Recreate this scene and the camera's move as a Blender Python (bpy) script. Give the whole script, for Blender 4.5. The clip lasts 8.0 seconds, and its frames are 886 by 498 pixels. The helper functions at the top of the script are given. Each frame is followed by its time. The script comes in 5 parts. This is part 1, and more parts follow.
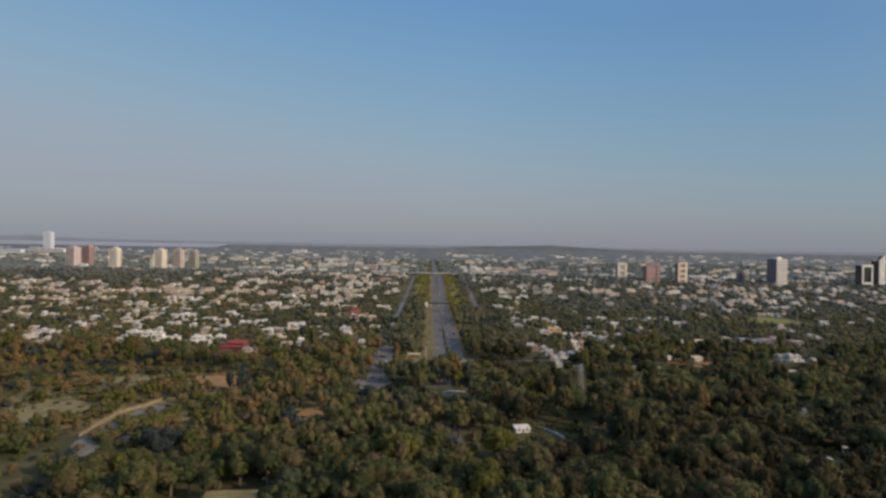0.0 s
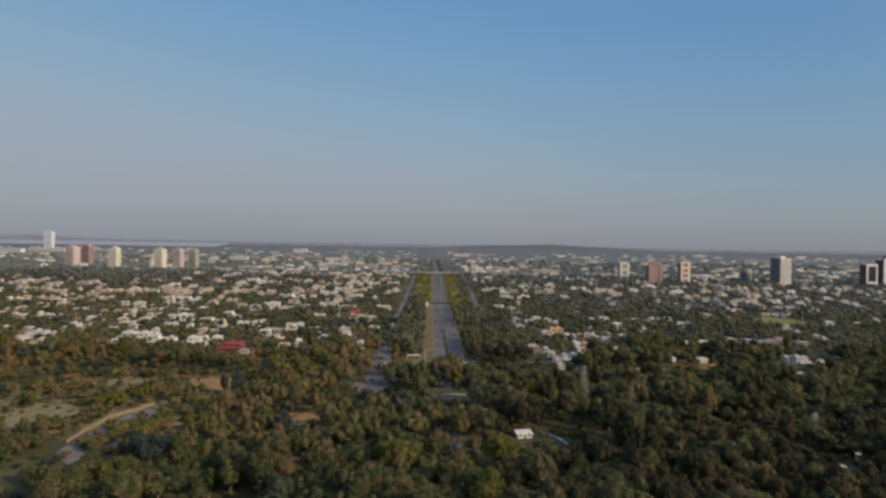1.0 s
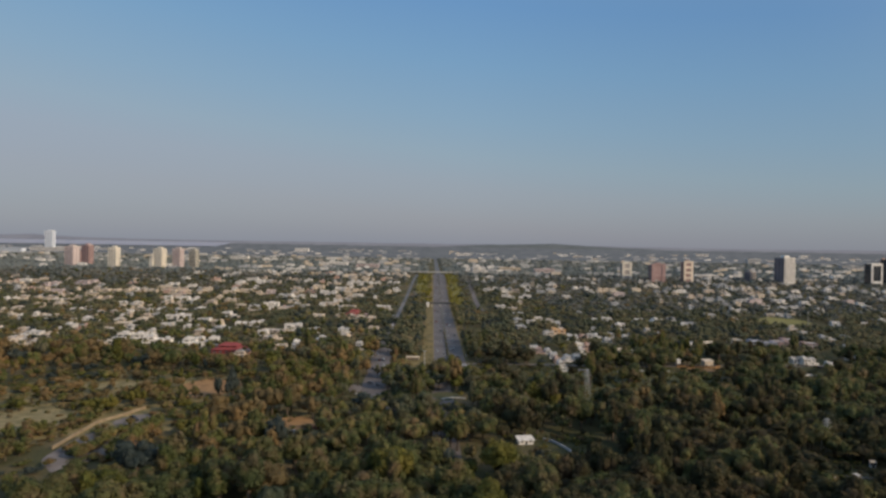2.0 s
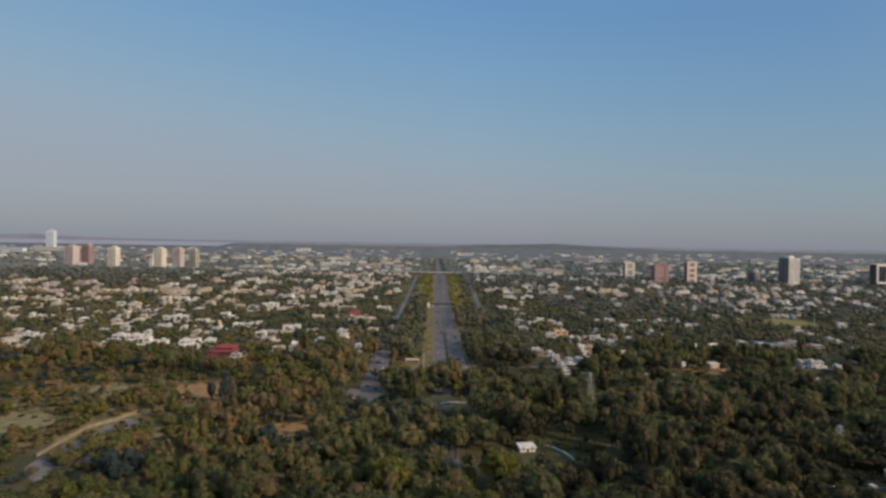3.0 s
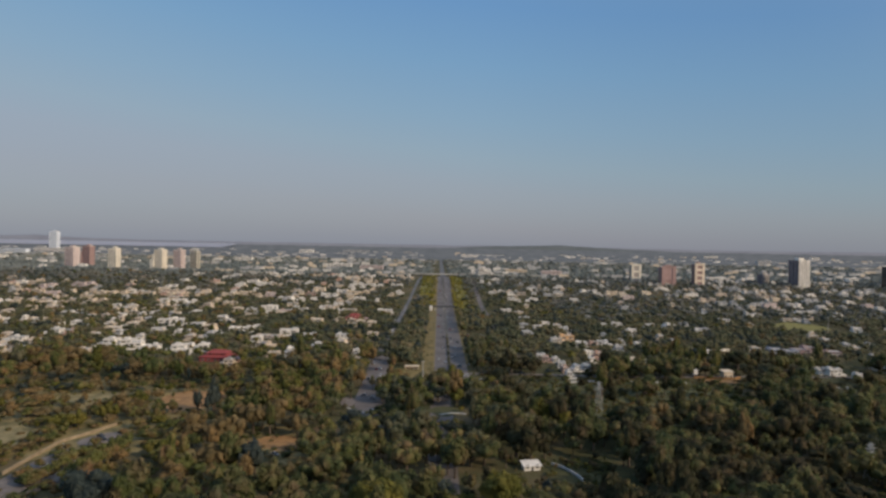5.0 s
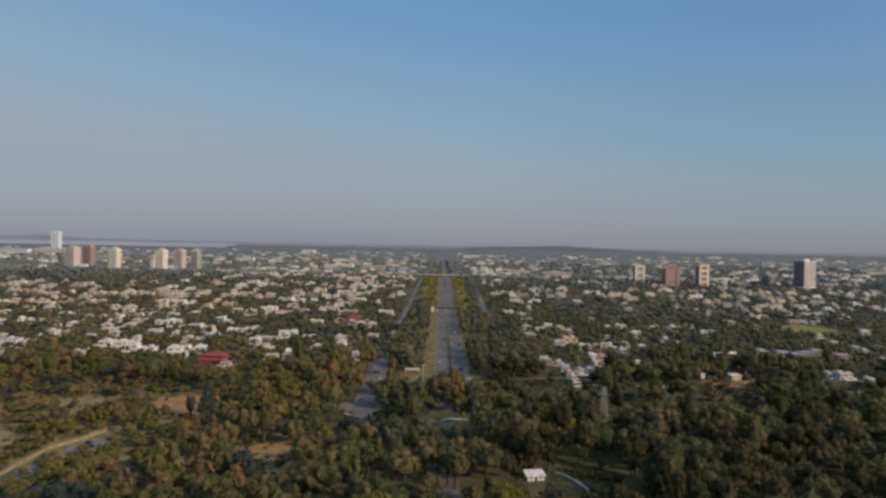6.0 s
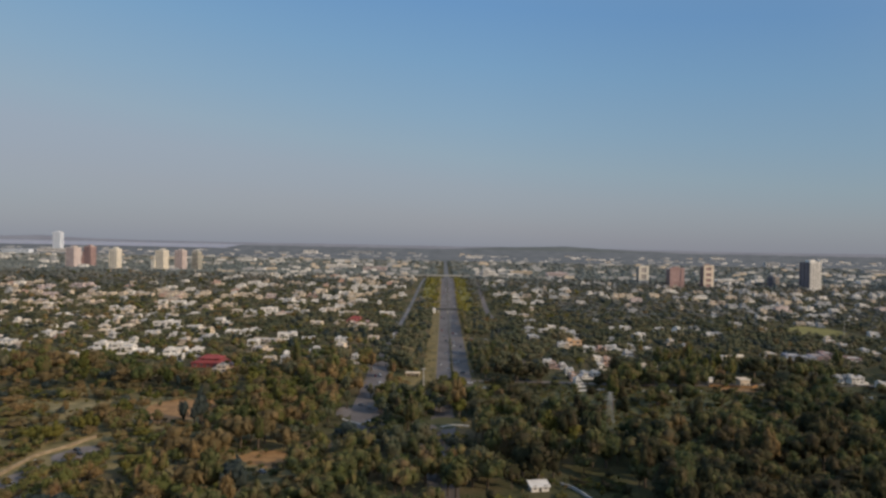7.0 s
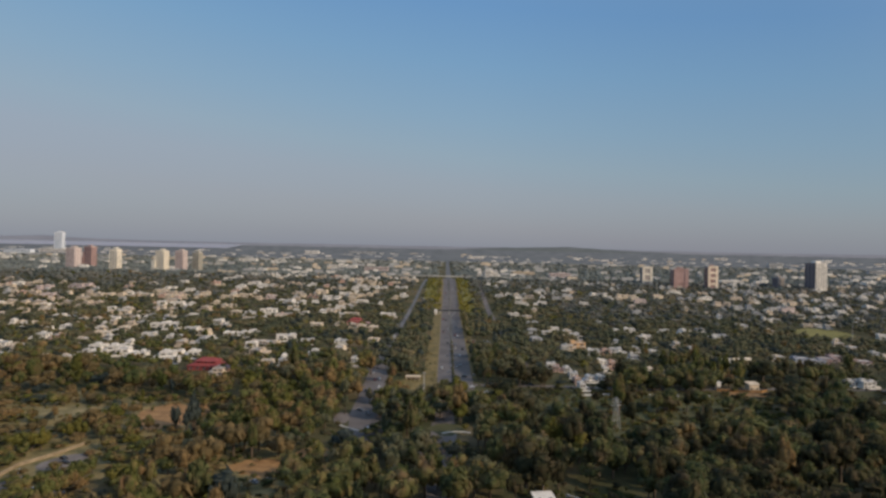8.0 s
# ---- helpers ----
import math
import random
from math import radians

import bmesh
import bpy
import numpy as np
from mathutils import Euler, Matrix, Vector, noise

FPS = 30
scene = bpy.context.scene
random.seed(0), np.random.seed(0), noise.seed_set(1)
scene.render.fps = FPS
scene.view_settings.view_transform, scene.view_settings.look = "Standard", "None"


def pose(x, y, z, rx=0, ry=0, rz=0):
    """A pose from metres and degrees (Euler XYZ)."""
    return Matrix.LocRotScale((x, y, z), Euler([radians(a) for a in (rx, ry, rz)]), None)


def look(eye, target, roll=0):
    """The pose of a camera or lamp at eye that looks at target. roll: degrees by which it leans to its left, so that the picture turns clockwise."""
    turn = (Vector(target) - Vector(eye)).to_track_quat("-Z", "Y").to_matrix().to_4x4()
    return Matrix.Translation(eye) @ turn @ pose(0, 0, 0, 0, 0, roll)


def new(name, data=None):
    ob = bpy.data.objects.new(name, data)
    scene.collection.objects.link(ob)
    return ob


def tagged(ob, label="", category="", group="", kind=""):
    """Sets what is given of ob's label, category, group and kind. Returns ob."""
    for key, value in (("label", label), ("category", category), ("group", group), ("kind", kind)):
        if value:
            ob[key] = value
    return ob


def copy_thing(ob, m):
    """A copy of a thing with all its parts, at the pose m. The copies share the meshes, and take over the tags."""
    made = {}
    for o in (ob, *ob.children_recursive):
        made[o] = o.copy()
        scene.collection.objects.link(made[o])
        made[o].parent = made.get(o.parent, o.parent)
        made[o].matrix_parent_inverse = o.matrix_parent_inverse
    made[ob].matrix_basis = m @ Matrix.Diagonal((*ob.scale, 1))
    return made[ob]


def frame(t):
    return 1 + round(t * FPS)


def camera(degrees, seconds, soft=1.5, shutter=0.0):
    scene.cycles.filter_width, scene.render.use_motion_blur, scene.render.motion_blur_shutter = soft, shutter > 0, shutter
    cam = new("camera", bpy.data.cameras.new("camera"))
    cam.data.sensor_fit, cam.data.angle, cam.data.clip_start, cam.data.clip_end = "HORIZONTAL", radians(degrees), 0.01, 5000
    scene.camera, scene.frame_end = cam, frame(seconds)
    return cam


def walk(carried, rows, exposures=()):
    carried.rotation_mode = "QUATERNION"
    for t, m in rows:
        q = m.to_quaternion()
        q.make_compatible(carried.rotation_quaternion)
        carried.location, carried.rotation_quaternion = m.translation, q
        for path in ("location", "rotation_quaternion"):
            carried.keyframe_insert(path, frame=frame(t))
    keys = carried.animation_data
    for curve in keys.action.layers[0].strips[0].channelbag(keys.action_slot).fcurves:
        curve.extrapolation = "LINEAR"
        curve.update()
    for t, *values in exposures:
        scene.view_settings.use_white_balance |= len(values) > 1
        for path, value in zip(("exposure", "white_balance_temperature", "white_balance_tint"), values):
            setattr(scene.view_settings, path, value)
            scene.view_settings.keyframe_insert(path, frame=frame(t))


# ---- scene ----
from collections import defaultdict

# ---------- camera and its flight ----------
cam = camera(68.93, 8.0, soft=2.7)
PATH = [
    (0, (-5.541, 2.239, 98.951), (15.583, 1002.016, 98.386), 0.995),
    (0.5, (-4.940, 7.539, 99.099), (15.189, 1007.336, 98.165), 0.974),
    (1, (-4.178, 12.911, 99.269), (14.800, 1012.729, 97.453), 0.960),
    (1.5, (-3.308, 18.345, 99.450), (14.378, 1018.185, 96.779), 0.954),
    (3, (-0.498, 34.931, 99.965), (12.642, 1034.840, 96.726), 0.972),
    (3.5, (0.391, 40.534, 100.108), (11.843, 1040.464, 97.273), 0.987),
    (4, (1.216, 46.166, 100.232), (10.918, 1046.117, 97.922), 1.005),
    (4.5, (1.965, 51.828, 100.338), (9.867, 1051.795, 98.568), 1.027),
    (6, (3.710, 68.996, 100.574), (6.071, 1068.993, 100.037), 1.097),
    (6.5, (4.147, 74.790, 100.647), (4.666, 1074.790, 100.422), 1.121),
    (7, (4.540, 80.630, 100.733), (3.247, 1080.629, 100.824), 1.143),
    (7.5, (4.917, 86.523, 100.844), (1.861, 1086.518, 101.246), 1.162),
    (8, (5.311, 92.479, 100.995), (0.564, 1092.467, 101.593), 1.179),
]
walk(cam, [(t, look(eye, target, roll)) for t, eye, target, roll in PATH])

# ---------- world, sun ----------
SUN_TO = Vector((0.80, -0.44, 0.44)).normalized()
world = bpy.data.worlds.new("world")
scene.world = world
world.use_nodes = True
wn = world.node_tree
sky = wn.nodes.new("ShaderNodeTexSky")
sky.sky_type = "NISHITA"
sky.sun_disc = False
sky.sun_elevation = math.asin(SUN_TO.z)
sky.sun_rotation = math.atan2(SUN_TO.x, SUN_TO.y)
sky.altitude = 100
sky.air_density = 1.0
sky.dust_density = 2.0
sky.ozone_density = 1.5
tc = wn.nodes.new("ShaderNodeTexCoord")
sep = wn.nodes.new("ShaderNodeSeparateXYZ")
wn.links.new(tc.outputs["Generated"], sep.inputs[0])
haze = wn.nodes.new("ShaderNodeValToRGB")
# clear blue above, paling into a mauve-grey dust haze at the horizon
SKY_STOPS = [(0.0, (0.272, 0.292, 0.355)), (0.045, (0.292, 0.306, 0.365)), (0.10, (0.300, 0.340, 0.405)), (0.145, (0.280, 0.370, 0.450)),
             (0.20, (0.238, 0.372, 0.500)), (0.28, (0.185, 0.352, 0.545)), (0.36, (0.142, 0.310, 0.560)), (0.6, (0.170, 0.310, 0.52)), (1.0, (0.190, 0.310, 0.50))]
while len(haze.color_ramp.elements) < len(SKY_STOPS):
    haze.color_ramp.elements.new(0.5)
for e, (q, c) in zip(haze.color_ramp.elements, SKY_STOPS):
    e.position, e.color = q, (*c, 1)
# the dust lies a little thicker and paler to the west
tilt = wn.nodes.new("ShaderNodeMath")
tilt.operation = "MULTIPLY_ADD"
tilt.inputs[1].default_value = 0.105
wn.links.new(sep.outputs[0], tilt.inputs[0])
wn.links.new(sep.outputs[2], tilt.inputs[2])
wn.links.new(tilt.outputs[0], haze.inputs[0])
east = wn.nodes.new("ShaderNodeMapRange")
east.inputs["From Min"].default_value, east.inputs["From Max"].default_value = 0.05, 0.6
east.inputs["To Min"].default_value, east.inputs["To Max"].default_value = 1.0, 0.86
wn.links.new(sep.outputs[0], east.inputs["Value"])
thin = wn.nodes.new("ShaderNodeVectorMath")
thin.operation = "SCALE"
wn.links.new(haze.outputs[0], thin.inputs[0])
wn.links.new(east.outputs[0], thin.inputs["Scale"])
blue = wn.nodes.new("ShaderNodeMix")
blue.data_type = "RGBA"
blue.blend_type = "MULTIPLY"
blue.inputs[0].default_value = 1.0
blue.inputs[7].default_value = (0.12, 0.12, 0.12, 1)
wn.links.new(sky.outputs[0], blue.inputs[6])
both = wn.nodes.new("ShaderNodeMix")
both.data_type = "RGBA"
both.inputs[0].default_value = 0.8
wn.links.new(blue.outputs[2], both.inputs[6])
wn.links.new(thin.outputs[0], both.inputs[7])
# a broad warm glow round the sun, out of view, added to fill the shadows
toward = wn.nodes.new("ShaderNodeVectorMath")
toward.operation = "DOT_PRODUCT"
toward.inputs[1].default_value = SUN_TO
wn.links.new(tc.outputs["Generated"], toward.inputs[0])
near_sun = wn.nodes.new("ShaderNodeMapRange")
near_sun.inputs["From Min"].default_value, near_sun.inputs["From Max"].default_value = 0.1, 1.0
wn.links.new(toward.outputs["Value"], near_sun.inputs["Value"])
falloff = wn.nodes.new("ShaderNodeMath")
falloff.operation = "POWER"
falloff.inputs[1].default_value = 2.0
wn.links.new(near_sun.outputs[0], falloff.inputs[0])
aureole_fill = wn.nodes.new("ShaderNodeMix")
aureole_fill.data_type = "RGBA"
aureole_fill.blend_type = "ADD"
aureole_fill.inputs[7].default_value = (0.68, 0.61, 0.54, 1)
wn.links.new(falloff.outputs[0], aureole_fill.inputs[0])
wn.links.new(both.outputs[2], aureole_fill.inputs[6])
wn.links.new(aureole_fill.outputs[2], wn.nodes["Background"].inputs[0])
wn.nodes["Background"].inputs[1].default_value = 1.0

sun_data = bpy.data.lights.new("sun", "SUN")
sun_data.energy = 3.0
sun_data.angle = radians(0.6)
sun_data.color = (1.0, 0.81, 0.58)
sun = new("sun", sun_data)
sun.matrix_world = look(SUN_TO * 500, (0, 0, 0))


# ---------- materials ----------
def nodes_of(name, rough=0.8, metal=0.0, spec=0.3):
    m = bpy.data.materials.new(name)
    m.use_nodes = True
    nt = m.node_tree
    b = nt.nodes["Principled BSDF"]
    b.inputs["Roughness"].default_value = rough
    b.inputs["Metallic"].default_value = metal
    b.inputs["Specular IOR Level"].default_value = spec
    return m, nt, b


def noise_node(nt, scale, detail=3.0, rough=0.6):
    geo = nt.nodes.new("ShaderNodeNewGeometry")
    n = nt.nodes.new("ShaderNodeTexNoise")
    n.inputs["Scale"].default_value = scale
    n.inputs["Detail"].default_value = detail
    n.inputs["Roughness"].default_value = rough
    nt.links.new(geo.outputs["Position"], n.inputs["Vector"])
    return n.outputs["Fac"]


def ramp_node(nt, fac, stops):
    r = nt.nodes.new("ShaderNodeValToRGB")
    while len(r.color_ramp.elements) < len(stops):
        r.color_ramp.elements.new(0.5)
    for e, (p, c) in zip(r.color_ramp.elements, stops):
        e.position = p
        e.color = (*c, 1)
    nt.links.new(fac, r.inputs[0])
    return r.outputs[0]


def mix_node(nt, fac, a, b, blend="MIX"):
    m = nt.nodes.new("ShaderNodeMix")
    m.data_type = "RGBA"
    m.blend_type = blend
    for sock, v in ((m.inputs[0], fac), (m.inputs[6], a), (m.inputs[7], b)):
        if isinstance(v, (int, float)):
            sock.default_value = v
        elif isinstance(v, tuple):
            sock.default_value = (*v, 1)
        else:
            nt.links.new(v, sock)
    return m.outputs[2]


def bump_on(nt, b, fac, strength=0.4, distance=0.1):
    n = nt.nodes.new("ShaderNodeBump")
    n.inputs["Strength"].default_value = strength
    n.inputs["Distance"].default_value = distance
    nt.links.new(fac, n.inputs["Height"])
    nt.links.new(n.outputs[0], b.inputs["Normal"])


def foliage(name, stops, tree_scale=0.10, spread=0.24):
    """Leaves: colour drifts from tree to tree and from clump to clump."""
    m, nt, b = nodes_of(name, 0.75, 0, 0.2)
    col = ramp_node(nt, noise_node(nt, tree_scale, 2.0, 0.7), stops)
    geo = nt.nodes.new("ShaderNodeNewGeometry")
    clump = ramp_node(nt, geo.outputs["Random Per Island"], [(0.0, (1 - spread,) * 3), (1.0, (1 + spread * 0.6,) * 3)])
    col = mix_node(nt, 1.0, col, clump, "MULTIPLY")
    wide = ramp_node(nt, noise_node(nt, 0.018, 4.0), [(0.32, (0.64, 0.72, 0.70)), (0.68, (1.34, 1.20, 1.02))])
    col = mix_node(nt, 1.0, col, wide, "MULTIPLY")
    nt.links.new(col, b.inputs["Base Color"])
    bump_on(nt, b, noise_node(nt, 1.3, 3.0, 0.7), 0.9, 0.5)
    trans = nt.nodes.new("ShaderNodeBsdfTranslucent")
    nt.links.new(col, trans.inputs[0])
    mx = nt.nodes.new("ShaderNodeMixShader")
    mx.inputs[0].default_value = 0.5
    nt.links.new(b.outputs[0], mx.inputs[1])
    nt.links.new(trans.outputs[0], mx.inputs[2])
    nt.links.new(mx.outputs[0], nt.nodes["Material Output"].inputs[0])
    return m


def surface(name, a, b_col, scale=0.5, fine=6.0, rough=0.85, metal=0.0, spec=0.3, vary=0.0, bump=0.3):
    """Two tones drifting at one scale, grain at a finer one, and a shift from object to object."""
    m, nt, b = nodes_of(name, rough, metal, spec)
    col = ramp_node(nt, noise_node(nt, scale), [(0.32, a), (0.68, b_col)])
    grain = noise_node(nt, fine, 4.0)
    col = mix_node(nt, 1.0, col, ramp_node(nt, grain, [(0.25, (0.82,) * 3), (0.75, (1.12,) * 3)]), "MULTIPLY")
    if vary:
        info = nt.nodes.new("ShaderNodeObjectInfo")
        col = mix_node(nt, 1.0, col, ramp_node(nt, info.outputs["Random"], [(0, (1 - vary,) * 3), (1, (1 + vary,) * 3)]), "MULTIPLY")
    nt.links.new(col, b.inputs["Base Color"])
    if bump:
        bump_on(nt, b, grain, bump, 0.03)
    return m


LEAF = foliage("leaves_olive", [(0.30, (0.088, 0.104, 0.048)), (0.42, (0.146, 0.168, 0.060)), (0.50, (0.194, 0.186, 0.074)), (0.58, (0.236, 0.186, 0.090)), (0.70, (0.270, 0.174, 0.105))])
# dark leaves; also stand in for shade in the near right wood
LEAF_DARK = foliage("leaves_dark_and_shade", [(0.30, (0.064, 0.082, 0.052)), (0.42, (0.112, 0.134, 0.058)), (0.52, (0.155, 0.152, 0.070)), (0.68, (0.212, 0.160, 0.098))])
LEAF_BRIGHT = foliage("leaves_bright", [(0.3, (0.124, 0.140, 0.038)), (0.7, (0.210, 0.184, 0.052))])
# the near right wood's shade put into a still darker leaf colour
LEAF_DEEP_SHADE = foliage("leaves_deep_shade", [(0.30, (0.044, 0.052, 0.036)), (0.45, (0.076, 0.078, 0.042)), (0.68, (0.128, 0.096, 0.060))])
LEAF_BLUE = foliage("leaves_blue_green", [(0.3, (0.048, 0.066, 0.070)), (0.5, (0.072, 0.094, 0.094)), (0.7, (0.104, 0.120, 0.108))])
LEAF_BROWN = foliage("leaves_dry", [(0.3, (0.200, 0.158, 0.080)), (0.7, (0.290, 0.204, 0.108))])
LEAF_YELLOW = foliage("leaves_yellow_green", [(0.3, (0.220, 0.215, 0.046)), (0.7, (0.310, 0.272, 0.065))], 0.05, 0.15)
LEAF_CITY = foliage("leaves_street_tree", [(0.3, (0.112, 0.130, 0.086)), (0.5, (0.172, 0.176, 0.112)), (0.7, (0.230, 0.196, 0.132))], 0.06)
# leaf tones paling with distance: the haze is put into the colour
LEAF_MID_HAZE = foliage("leaves_mid_haze", [(0.3, (0.168, 0.187, 0.182)), (0.5, (0.211, 0.225, 0.221)), (0.72, (0.253, 0.246, 0.246))], 0.04)
LEAF_PALE_HAZE = foliage("leaves_pale_haze", [(0.3, (0.300, 0.330, 0.345)), (0.7, (0.350, 0.375, 0.390))], 0.01, 0.15)
LEAF_FAR_HAZE = foliage("leaves_far_haze", [(0.3, (0.233, 0.269, 0.284)), (0.7, (0.289, 0.318, 0.336))], 0.01, 0.2)
SANDY_WALL = surface("sandy_plaster", (0.20, 0.150, 0.095), (0.31, 0.240, 0.160), 0.25, 2.0)
BARK = surface("bark", (0.09, 0.065, 0.045), (0.15, 0.115, 0.085), 1.5, 9.0)
ASPHALT = surface("asphalt", (0.100, 0.085, 0.079), (0.180, 0.154, 0.140), 0.035, 3.0, 0.8)
ASPHALT_OLD = surface("asphalt_pale", (0.125, 0.113, 0.112), (0.22, 0.20, 0.19), 0.05, 3.0, 0.85)
# grey of the haze over far roads put into their colour
ASPHALT_HAZE = surface("asphalt_haze", (0.10, 0.10, 0.102), (0.15, 0.148, 0.148), 0.03, 1.0, 0.9)
SOIL = surface("median_soil", (0.06, 0.055, 0.04), (0.10, 0.085, 0.06), 0.2, 3.0)
YARD_FLOOR = surface("yard_concrete", (0.125, 0.104, 0.093), (0.22, 0.186, 0.165), 0.15, 2.0)
KERB = surface("kerb_concrete", (0.36, 0.34, 0.31), (0.48, 0.46, 0.42), 0.3, 5.0)
EARTH = surface("dry_earth", (0.22, 0.120, 0.050), (0.40, 0.225, 0.095), 0.16, 0.8)
SCRUB_EARTH = surface("scrub_earth", (0.085, 0.080, 0.033), (0.300, 0.222, 0.095), 0.11, 0.7)
EARTH_PALE = surface("pale_earth", (0.150, 0.125, 0.050), (0.31, 0.240, 0.120), 0.14, 0.8)
DRY_GRASS = surface("dry_grass", (0.10, 0.085, 0.030), (0.25, 0.175, 0.062), 0.11, 1.5)
GLADE = surface("rough_grass", (0.060, 0.062, 0.026), (0.105, 0.098, 0.042), 0.06, 1.1)
MEADOW = surface("meadow_grass", (0.062, 0.068, 0.026), (0.135, 0.122, 0.048), 0.045, 0.8)
LAWN = surface("lawn", (0.15, 0.140, 0.034), (0.25, 0.210, 0.062), 0.05, 1.5)
GLASS = surface("window_glass", (0.018, 0.022, 0.028), (0.035, 0.04, 0.05), 0.3, 2.0, 0.12, 0, 0.6, 0, 0)
CONCRETE = surface("roof_concrete", (0.36, 0.34, 0.31), (0.52, 0.49, 0.45), 0.25, 3.0, 0.9, 0, 0.2, 0.15)
METAL = surface("galvanised_steel", (0.42, 0.42, 0.41), (0.54, 0.54, 0.52), 2.0, 12.0, 0.5, 0.35)
DARK_METAL = surface("dark_metal", (0.05, 0.05, 0.055), (0.09, 0.09, 0.09), 2.0, 12.0, 0.5, 0.5)
RUBBER = surface("rubber", (0.02, 0.02, 0.02), (0.035, 0.035, 0.035), 3.0, 20.0, 0.8)
WATER = surface("lake_water", (0.34, 0.32, 0.345), (0.40, 0.375, 0.40), 0.01, 0.2, 0.55, 0, 0.25, 0, 0)
PLASTER = {
    "w": surface("white_plaster", (0.60, 0.56, 0.51), (0.82, 0.765, 0.70), 0.12, 3.0, 0.85, 0, 0.2, 0.12),
    "c": surface("cream_plaster", (0.56, 0.45, 0.33), (0.71, 0.59, 0.45), 0.12, 3.0, 0.85, 0, 0.2, 0.12),
    "t": surface("tan_plaster", (0.46, 0.375, 0.29), (0.61, 0.495, 0.39), 0.12, 3.0, 0.85, 0, 0.2, 0.15),
    "p": surface("pink_plaster", (0.51, 0.32, 0.24), (0.63, 0.42, 0.33), 0.12, 3.0, 0.85, 0, 0.2, 0.12),
    "g": surface("grey_plaster", (0.35, 0.35, 0.35), (0.48, 0.47, 0.46), 0.12, 3.0, 0.85, 0, 0.2, 0.15),
    "o": surface("ochre_plaster", (0.55, 0.32, 0.14), (0.66, 0.41, 0.21), 0.12, 3.0, 0.85, 0, 0.2, 0.1),
    "b": surface("blue_grey_plaster", (0.22, 0.24, 0.30), (0.31, 0.33, 0.40), 0.12, 3.0, 0.85, 0, 0.2, 0.1),
    "n": surface("grey_brown_stucco", (0.30, 0.26, 0.235), (0.40, 0.35, 0.315), 0.12, 3.0, 0.85, 0, 0.2, 0.1),
    "k": surface("brick_red_stucco", (0.31, 0.20, 0.185), (0.40, 0.27, 0.25), 0.12, 3.0, 0.85, 0, 0.2, 0.1),
    "m": surface("mauve_stucco", (0.48, 0.39, 0.365), (0.59, 0.485, 0.455), 0.12, 3.0, 0.85, 0, 0.2, 0.1),
    "y": surface("pale_cream_stucco", (0.65, 0.58, 0.475), (0.79, 0.71, 0.59), 0.12, 3.0, 0.85, 0, 0.2, 0.08),
    "l": surface("olive_grey_stucco", (0.33, 0.305, 0.255), (0.44, 0.41, 0.345), 0.12, 3.0, 0.85, 0, 0.2, 0.08),
    "s": surface("salmon_stucco", (0.66, 0.53, 0.41), (0.78, 0.64, 0.50), 0.12, 3.0, 0.85, 0, 0.2, 0.08),
    # haze over the far white tower and hall put into the stucco colour
    "v": surface("hazed_white_stucco", (0.56, 0.59, 0.64), (0.66, 0.69, 0.74), 0.05, 1.0, 0.85, 0, 0.2, 0.05),
    # shade of two towers' west sides as a paint colour
    "d": surface("shaded_side_brown", (0.180, 0.148, 0.155), (0.240, 0.200, 0.205), 0.12, 3.0, 0.7, 0, 0.3, 0.05),
    "r": surface("red_paint", (0.22, 0.045, 0.045), (0.31, 0.080, 0.075), 0.15, 3.0, 0.8, 0, 0.2, 0.05),
}
WORDS = {"w": "white", "c": "cream", "t": "tan", "p": "pink", "g": "grey", "o": "ochre", "b": "blue-grey", "r": "red", "n": "grey-brown", "k": "brick-red", "m": "mauve"}


# ---------- building helpers ----------
def box(bm, x0, y0, z0, x1, y1, z1, mat=0):
    v = [bm.verts.new(p) for p in ((x0, y0, z0), (x1, y0, z0), (x1, y1, z0), (x0, y1, z0), (x0, y0, z1), (x1, y0, z1), (x1, y1, z1), (x0, y1, z1))]
    for q in ((3, 2, 1, 0), (4, 5, 6, 7), (0, 1, 5, 4), (1, 2, 6, 5), (2, 3, 7, 6), (3, 0, 4, 7)):
        bm.faces.new([v[i] for i in q]).material_index = mat
    return v


def boxes(*dims):
    bm = bmesh.new()
    for d in dims:
        box(bm, *d)
    return bm


def bar(bm, a, b, r0, r1=None, sides=6):
    """A tapered round bar from a to b."""
    a, b = Vector(a), Vector(b)
    r1 = r0 if r1 is None else r1
    q = (b - a).to_track_quat("Z", "Y")
    rings = []
    for p, r in ((a, r0), (b, r1)):
        rings.append([bm.verts.new(p + q @ Vector((r * math.cos(k * math.tau / sides), r * math.sin(k * math.tau / sides), 0))) for k in range(sides)])
    for k in range(sides):
        bm.faces.new((rings[0][k], rings[0][(k + 1) % sides], rings[1][(k + 1) % sides], rings[1][k]))
    bm.faces.new(rings[1])
    bm.faces.new(rings[0][::-1])


def mesh_of(name, bm, *mats):
    me = bpy.data.meshes.new(name)
    bm.to_mesh(me)
    bm.free()
    for m in mats:
        me.materials.append(m)
    return me


def part(name, bm, material, parent=None, label=""):
    ob = new(name, mesh_of(name, bm, material))
    ob.parent = parent
    return tagged(ob, label)


def share(name, me, parent, place):
    """One more piece on a mesh that others use too."""
    ob = new(name, me)
    ob.parent = parent
    ob.matrix_basis = place
    return ob


def root(name, label, category, group="", kind=""):
    return tagged(new(name), label, category, group, kind)


